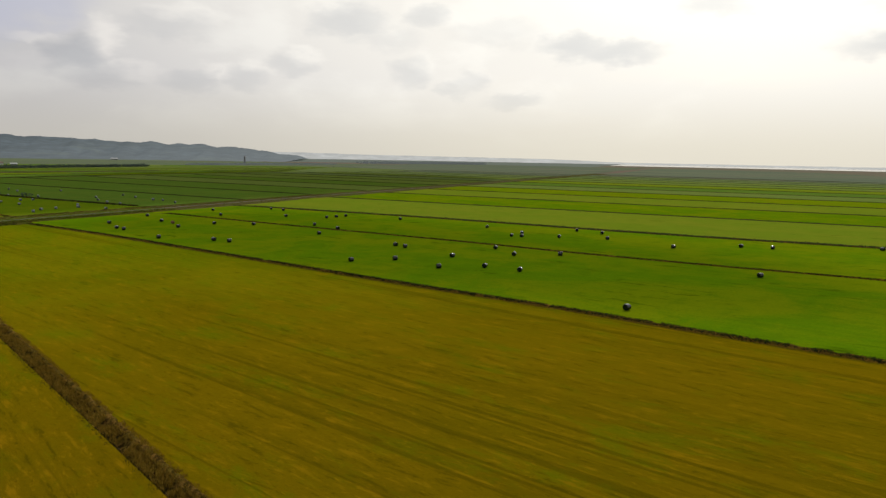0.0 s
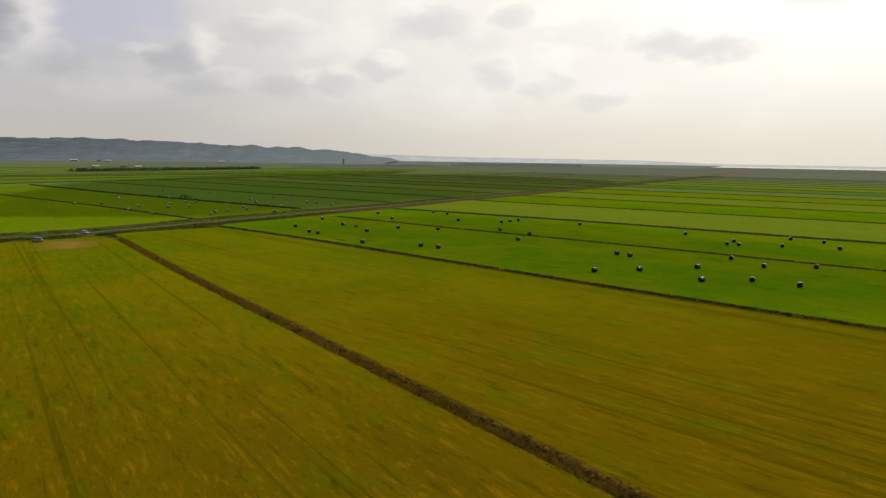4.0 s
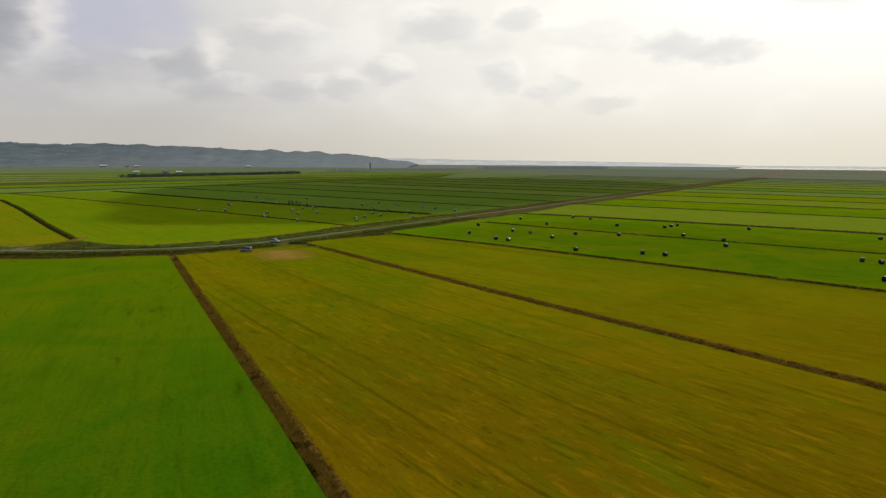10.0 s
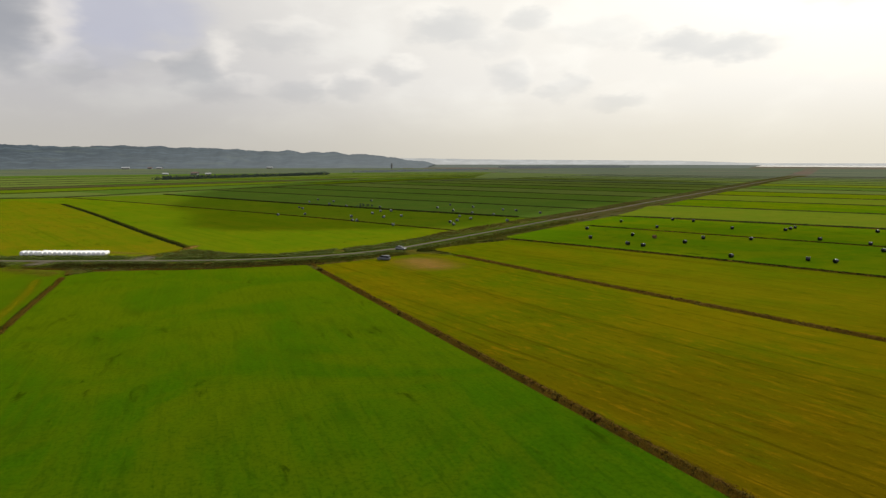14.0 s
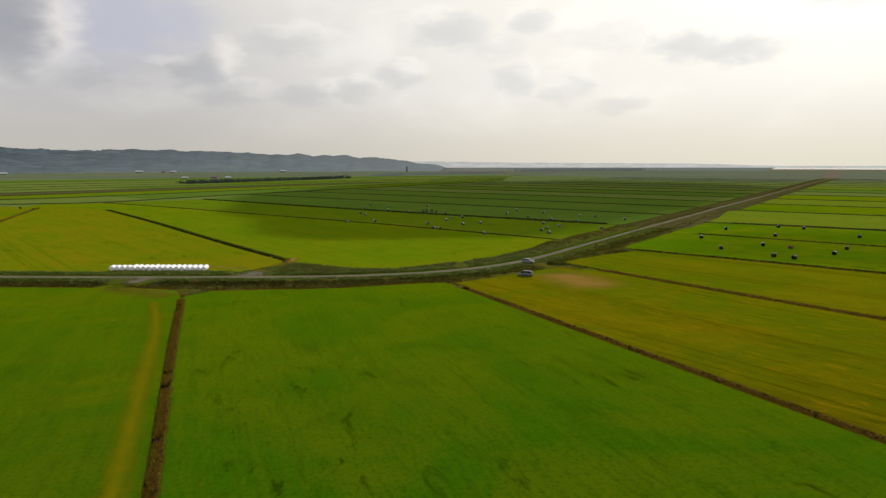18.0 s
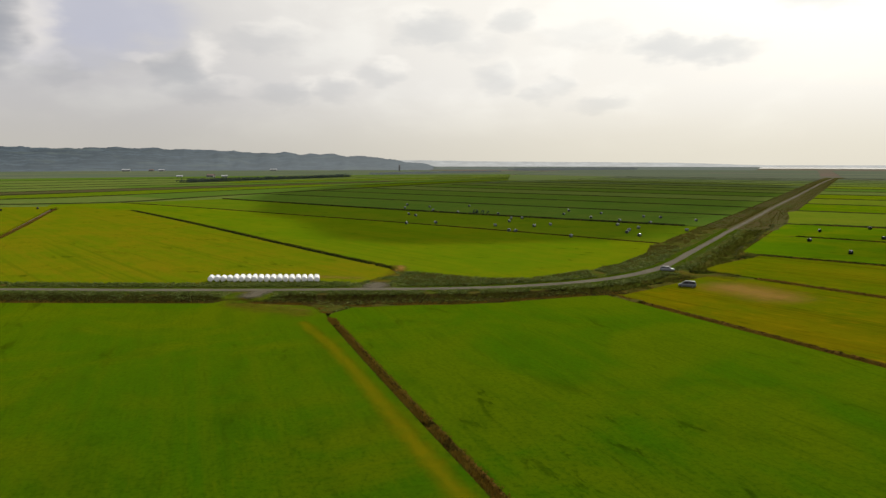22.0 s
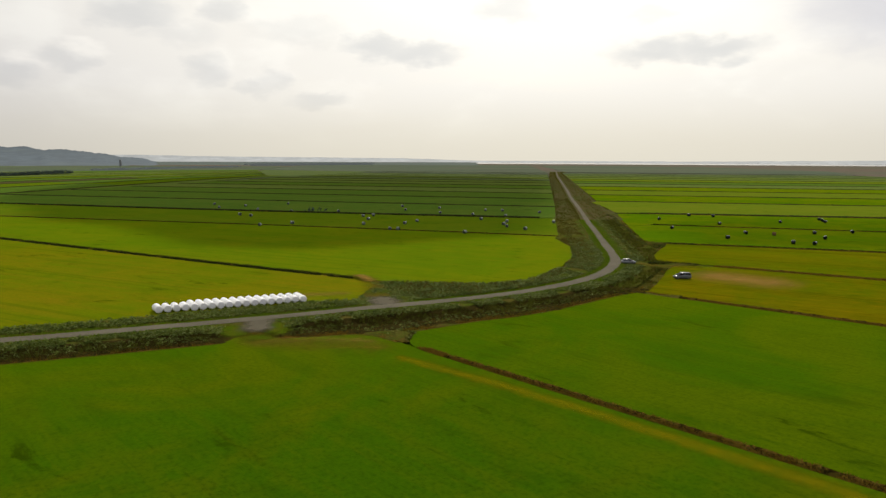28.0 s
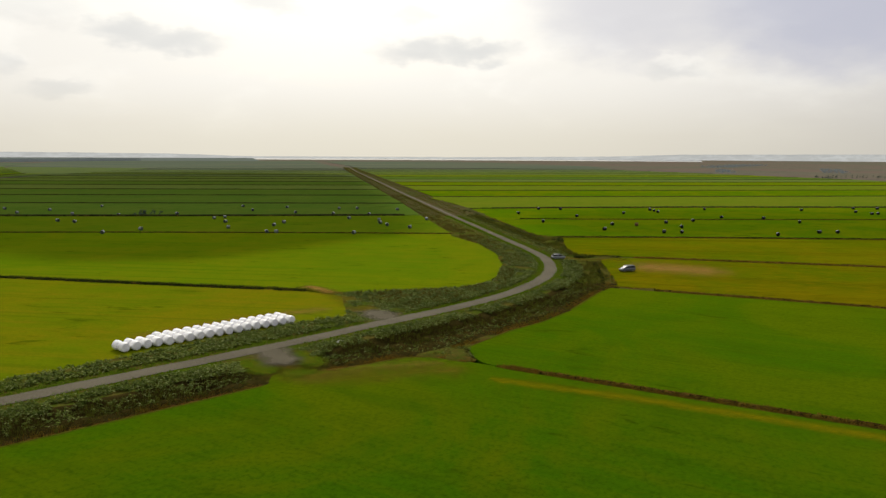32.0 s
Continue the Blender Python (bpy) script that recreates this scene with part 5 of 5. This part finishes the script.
wagon = car("grey-blue minivan parked on the cut meadow", PAINT_SILVER, 4.6, 1.76, 1.08, 1.78,
            [(0.0, 0.40, 1.00, 0.90), (0.03, 0.26, 1.10, 0.98), (0.3, 0.24, 1.12, 1.0), (0.6, 0.24, 1.10, 1.0), (0.78, 0.24, 1.05, 1.0), (0.92, 0.26, 0.92, 0.96), (0.99, 0.30, 0.78, 0.88), (1.0, 0.42, 0.68, 0.80)],
            [(0.02, 1.08), (0.08, 1.72), (0.60, 1.74), (0.84, 1.04)])
wagon.matrix_basis = pose(-5.4, 197.9, 0.01, 0, 0, 158) @ Matrix.Scale(0.88, 4)

# ------------------------------------------------------------------ distance
WATER = material("lake_water", lambda k, p: ((0.10, 0.12, 0.13), k.noise(p, 0.05, 4.0)), 0.12, 0.6, bump=(0.05, 0.3))


def far_point(az, r, z=0.0):
    return (math.sin(radians(az)) * r - 100, math.cos(radians(az)) * r + 60, z)


lake_v = [far_point(a, 3300 + 220 * math.sin(a * 0.31), FLOOR - 0.3) for a in np.linspace(25, 62, 40)] + [far_point(a, 4720, FLOOR - 0.3) for a in np.linspace(62, 25, 40)]
tagged(mesh_object("lake", lake_v, [list(range(len(lake_v)))[::-1]], WATER), "pale strip of lake water under the horizon", "water", kind="structure")


def haze_material(name, wood, meadow, haze, glow, share=0.3):
    """Distant woods with paler clearings; haze is painted into the colour, more towards the sun's side, and glows."""
    m = bpy.data.materials.new(name)
    m.use_nodes = True
    k = Nodes(m.node_tree)
    p = k.add("ShaderNodeTexCoord").outputs["Object"]
    x, y, z = k.add("ShaderNodeSeparateXYZ", "", i0=p).outputs
    low = k.add("ShaderNodeMapping", "", Vector=p, Scale=(0.0035, 0.0035, 0.05)).outputs[0]
    open_land = k.noise(low, 1.0, 5.0, 0.6, 0.4)
    crowns = k.noise(p, 0.014, 7.0, 0.75)
    folds = k.noise(p, 0.0045, 5.0, 0.6)
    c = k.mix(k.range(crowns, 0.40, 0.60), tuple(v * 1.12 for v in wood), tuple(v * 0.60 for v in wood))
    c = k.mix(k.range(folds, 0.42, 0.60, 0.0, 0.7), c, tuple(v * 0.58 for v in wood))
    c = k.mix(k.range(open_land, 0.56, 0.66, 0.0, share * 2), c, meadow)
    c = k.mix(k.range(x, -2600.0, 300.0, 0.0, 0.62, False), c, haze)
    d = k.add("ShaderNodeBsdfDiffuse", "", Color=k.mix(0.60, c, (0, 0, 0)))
    # emission lifts the land the way haze would
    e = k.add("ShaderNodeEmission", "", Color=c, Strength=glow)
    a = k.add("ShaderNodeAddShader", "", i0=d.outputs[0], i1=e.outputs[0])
    k.links.new(a.outputs[0], k.add("ShaderNodeOutputMaterial").inputs[0])
    return m


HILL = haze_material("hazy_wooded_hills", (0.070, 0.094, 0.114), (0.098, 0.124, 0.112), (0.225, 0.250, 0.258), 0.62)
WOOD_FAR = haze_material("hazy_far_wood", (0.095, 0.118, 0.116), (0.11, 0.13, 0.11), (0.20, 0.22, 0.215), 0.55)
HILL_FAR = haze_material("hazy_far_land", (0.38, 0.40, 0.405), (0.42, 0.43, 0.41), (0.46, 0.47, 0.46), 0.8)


def ridge(name, az0, az1, r, tops, mat, label, depth=600, rough=6.0, foot=None):
    """Rolling wooded land: tops gives azimuth, elevation angle from the flight path."""
    n = 420
    az = np.linspace(az0, az1, n)
    ta, te = np.array(tops).T
    el = np.interp(az, ta, te)
    v, f = [], []
    rows = 9
    for i in range(n):
        crest = 30 + math.tan(radians(el[i])) * r
        for j in range(rows):
            s = j / (rows - 1)
            rr = r - depth + depth * s
            lump = noise.noise((az[i] * 1.1, s * 2.5, 3.0)) * 0.5 + 0.5
            z = FLOOR + (crest - FLOOR) * (s ** 1.15) * (0.82 + 0.18 * lump if 0 < j < rows - 1 else 1.0)
            z += rough * (noise.noise((az[i] * 0.8, s * 4, 1.0)) * 1.6 + 0.5 * noise.noise((az[i] * 5, s * 9, 5.0)) + 0.25 * noise.noise((az[i] * 16, s * 14, 5.0))) * min(1, s * 3)
            if j == 0:
                z = FLOOR - 2
            v.append(far_point(az[i], rr, z))
        if i:
            for j in range(rows - 1):
                b = (i - 1) * rows + j
                f.append((b, b + 1, b + rows + 1, b + rows)[::-1])
    return tagged(mesh_object(name, v, f, mat, None, True), label, "hills", kind="structure")


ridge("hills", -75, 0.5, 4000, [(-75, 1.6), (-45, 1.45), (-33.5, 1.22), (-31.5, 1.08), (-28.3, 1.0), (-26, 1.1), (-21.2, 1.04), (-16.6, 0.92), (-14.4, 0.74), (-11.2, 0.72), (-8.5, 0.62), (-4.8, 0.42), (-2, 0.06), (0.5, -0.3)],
      HILL, "low wooded hills with haze painted into their colour", 1500, 7.5)
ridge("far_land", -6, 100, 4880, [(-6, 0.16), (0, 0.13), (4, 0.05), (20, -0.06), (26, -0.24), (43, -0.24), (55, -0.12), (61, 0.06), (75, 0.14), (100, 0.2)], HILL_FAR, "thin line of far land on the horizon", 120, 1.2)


def tree_belt(line, tall, per_metre, wide, label, mat=NEEDLES):
    """A far wood: ranks of small crowns with trunks hidden in them."""
    pts = scatter_band(line, -wide, wide, per_metre, FLOOR)
    n = len(pts)
    h = tall * rng.uniform(0.65, 1.15, n)
    k = 16
    a = rng.uniform(0, 2 * np.pi, (n, k))
    zz = rng.uniform(0.12, 1.0, (n, k))
    rad = tall * 0.30 * np.sqrt(np.clip(1.15 - zz, 0.05, 1)) * rng.uniform(0.3, 1.0, (n, k))
    c = pts[:, None, :] + np.stack([np.cos(a) * rad, np.sin(a) * rad, zz * h[:, None]], -1)
    s = tall * 0.16
    d1, d2 = rng.normal(0, s, (n, k, 3)), rng.normal(0, s, (n, k, 3))
    v = np.stack([c - d1 * 0.5, c + d1 * 0.6 + d2 * 0.3, c + d2], 2).reshape(-1, 3)
    return tagged(fast_mesh("woodland", v, np.arange(len(v)).reshape(-1, 3), mat), label, "trees", kind="stuff")


tree_belt([(-438, 1050), (-400, 1150), (-322, 1270), (-250, 1450)], 5.5, 2.4, 14, "dark belt of trees beyond the meadows")
# woods and bushes in the far wood material glow with painted haze
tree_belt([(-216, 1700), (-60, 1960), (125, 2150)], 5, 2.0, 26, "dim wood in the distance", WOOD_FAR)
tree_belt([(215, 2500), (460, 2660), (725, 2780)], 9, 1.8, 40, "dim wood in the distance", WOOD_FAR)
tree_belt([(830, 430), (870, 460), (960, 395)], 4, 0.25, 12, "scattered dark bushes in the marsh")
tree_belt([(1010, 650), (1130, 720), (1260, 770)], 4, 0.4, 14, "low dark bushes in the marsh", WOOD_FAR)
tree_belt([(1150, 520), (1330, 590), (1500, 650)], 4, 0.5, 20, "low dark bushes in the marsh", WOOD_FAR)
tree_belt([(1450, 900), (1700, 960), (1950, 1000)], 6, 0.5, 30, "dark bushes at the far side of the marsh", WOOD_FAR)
tree_belt([(-46, 440), (-36, 433)], 3.0, 1.0, 1.5, "dark clump of bushes on the far meadow")

# farm buildings and a tower at the foot of the hills
WALL = plain("pale_render", (0.22, 0.23, 0.23), 0.8, 0.2)
ROOF_R = plain("rust_roof", (0.16, 0.11, 0.095), 0.7, 0.3)
ROOF_B = plain("pale_metal_roof", (0.34, 0.36, 0.38), 0.45, 0.5)
PANE = plain("window_glass", (0.03, 0.04, 0.05), 0.1, 0.7)


def box(bm, x0, x1, y0, y1, z0, z1):
    v = [bm.verts.new((x, y, z)) for z in (z0, z1) for x, y in ((x0, y0), (x1, y0), (x1, y1), (x0, y1))]
    for q in ((3, 2, 1, 0), (4, 5, 6, 7), (0, 1, 5, 4), (1, 2, 6, 5), (2, 3, 7, 6), (3, 0, 4, 7)):
        bm.faces.new([v[i] for i in q])


def house(x, y, turn, w, d, h, roof_mat, label):
    top = tagged(new("farm_building"), label, "building")
    bm = bmesh.new()
    box(bm, -w / 2, w / 2, -d / 2, d / 2, 0, h)
    part("wall", bm, WALL, top)
    bm = bmesh.new()
    e = 0.6
    rise = d * 0.28
    a = [bm.verts.new(p) for p in ((-w / 2 - e, -d / 2 - e, h - 0.1), (w / 2 + e, -d / 2 - e, h - 0.1), (w / 2 + e, 0, h + rise), (-w / 2 - e, 0, h + rise), (w / 2 + e, d / 2 + e, h - 0.1), (-w / 2 - e, d / 2 + e, h - 0.1))]
    for q in ((0, 1, 2, 3), (3, 2, 4, 5), (0, 3, 5), (1, 4, 2), (0, 5, 4, 1)):
        bm.faces.new([a[i] for i in q])
    part("roof", bm, roof_mat, top)
    for i in range(max(2, int(w / 5))):
        cx = -w / 2 + (i + 0.5) * w / max(2, int(w / 5))
        bm = bmesh.new()
        box(bm, cx - 0.8, cx + 0.8, -d / 2 - 0.06, -d / 2 + 0.05, h * 0.35, h * 0.75)
        part("window", bm, PANE, top)
    top.matrix_basis = pose(x, y, FLOOR, 0, 0, turn)
    return top


for x, y, turn, w, d, h, roof, label in (
        (-1320, 1960, 20, 26, 11, 4, ROOF_B, "long white barn with a pale metal roof"), (-582, 1425, 10, 11, 7, 2.6, ROOF_B, "white farm shed with a pale roof"),
        (-515, 1412, -8, 14, 9, 4.5, ROOF_R, "small farmhouse with a rust-red roof"), (-490, 1420, 15, 11, 7, 3, ROOF_B, "low farm shed beside the trees"),
        (-1080, 2300, 12, 24, 11, 5, ROOF_B, "white barn at the foot of the hills"), (-1010, 2330, 0, 14, 9, 4.5, ROOF_R, "farmhouse with a rust-red roof"),
        (-960, 2290, -14, 20, 10, 4.5, ROOF_B, "white barn at the foot of the hills"), (-640, 2480, 5, 22, 10, 4.5, ROOF_B, "white barn at the foot of the hills")):
    house(x, y, turn, w, d, h, roof, label)

tower = tagged(new("tower"), "slim grey tower standing above the far wood", "tower")
CONCRETE = plain("grey_concrete", (0.19, 0.20, 0.21), 0.8, 0.2, scale=0.3)
bm = bmesh.new()
bmesh.ops.create_cone(bm, cap_ends=True, segments=20, radius1=3.4, radius2=2.9, depth=19, matrix=Matrix.Translation((0, 0, 9.5)))
part("shaft", bm, CONCRETE, tower)
bm = bmesh.new()
bmesh.ops.create_cone(bm, cap_ends=True, segments=20, radius1=4.0, radius2=1.5, depth=3.0, matrix=Matrix.Translation((0, 0, 20.4)))
part("cap", bm, CONCRETE, tower)
tower.matrix_basis = pose(-190, 2420, FLOOR)

# ------------------------------------------------------------------ the cloud whose shadow lies on the meadows
def cloud_skin():
    """White vapour, as dense as the mesh's cover says, with holes and wisps."""
    m = material("cloud_vapour", lambda k, p: k.mix(k.range(k.noise(p, 0.01, 5.0), 0.35, 0.65), (0.85, 0.85, 0.86), (0.7, 0.7, 0.73)), 1.0, 0.0)
    k = Nodes(m.node_tree, False)
    skin = next(n for n in m.node_tree.nodes if n.type == "BSDF_PRINCIPLED")
    out = next(n for n in m.node_tree.nodes if n.type == "OUTPUT_MATERIAL")
    att = k.add("ShaderNodeAttribute")
    att.attribute_name = "cover"
    wisps = k.noise(k.add("ShaderNodeTexCoord").outputs["Object"], 0.012, 5.0, 0.6, 0.6)
    amount = k.math("MULTIPLY", att.outputs["Fac"], k.range(wisps, 0.25, 0.60, 0.86, 1.0))
    mix = k.add("ShaderNodeMixShader", "", i0=amount, i1=k.add("ShaderNodeBsdfTransparent").outputs[0], i2=skin.outputs[0])
    m.node_tree.links.new(mix.outputs[0], out.inputs[0])
    return m


CLOUD = cloud_skin()


def cloud(shadow, height, thick, rim, label):
    """A thin cloud that shades the given stretch of land; its rim, that many metres wide, lets the sun through."""
    off = Vector((SUN_WAY.x, SUN_WAY.y)) * (height / SUN_WAY.z)
    p, _ = dense(shadow + shadow[:1], 12.0)
    p = p[:-1]
    inward = -normals(p) if sum(a[0] * b[1] - b[0] * a[1] for a, b in zip(p, np.roll(p, -1, 0))) < 0 else normals(p)
    c = p.mean(0)
    n = len(p)
    v, f, cover = [], [], []
    shells = [(-0.8, 0.0, 0.0), (-0.4, 0.2, 3.0), (0.0, 0.55, 7.0), (0.4, 0.88, 10.0), (0.8, 1.0, 13.0)]
    for q, dense_at, z in shells:
        for i in range(n):
            w = 0.35 * rim * (noise.noise((p[i][0] * 0.012, p[i][1] * 0.012, 2.0)) + 0.6 * noise.noise((p[i][0] * 0.04, p[i][1] * 0.04, 2.0)))
            x, y = p[i] + inward[i] * (q * rim + w)
            v.append((x + off.x, y + off.y, height + z))
            cover.append(dense_at * thick)
    for k in range(len(shells) - 1):
        for i in range(n):
            j = (i + 1) % n
            f.append((k * n + i, k * n + j, (k + 1) * n + j, (k + 1) * n + i))
    v.append((c[0] + off.x, c[1] + off.y, height + 30.0))
    cover.append(thick)
    f += [((len(shells) - 1) * n + i, (len(shells) - 1) * n + (i + 1) % n, len(v) - 1) for i in range(n)]
    ob = mesh_object("cloud", v, f, CLOUD, None, True)
    ob.data.attributes.new("cover", "FLOAT", "POINT").data.foreach_set("value", cover)
    return tagged(ob, label, "cloud", kind="structure")


cloud([(-178, 478), (-160, 432), (-134, 402), (-121, 366), (-104, 316), (-88, 296), (-64, 288), (-34, 296), (-6, 298), (18, 306), (36, 330), (62, 372), (112, 446), (226, 620),
       (318, 764), (400, 900), (340, 1080), (120, 1220), (-120, 1100), (-216, 800), (-216, 603), (-176, 510)], 430.0, 1.0, 20.0, "broad thin cloud drifting over the far meadows")
cloud([(60, 262), (104, 204), (190, 116), (262, 74), (320, 110), (300, 180), (230, 262), (150, 330), (96, 318)], 430.0, 0.62, 26.0, "wisp of thin cloud drifting over the bale meadows")
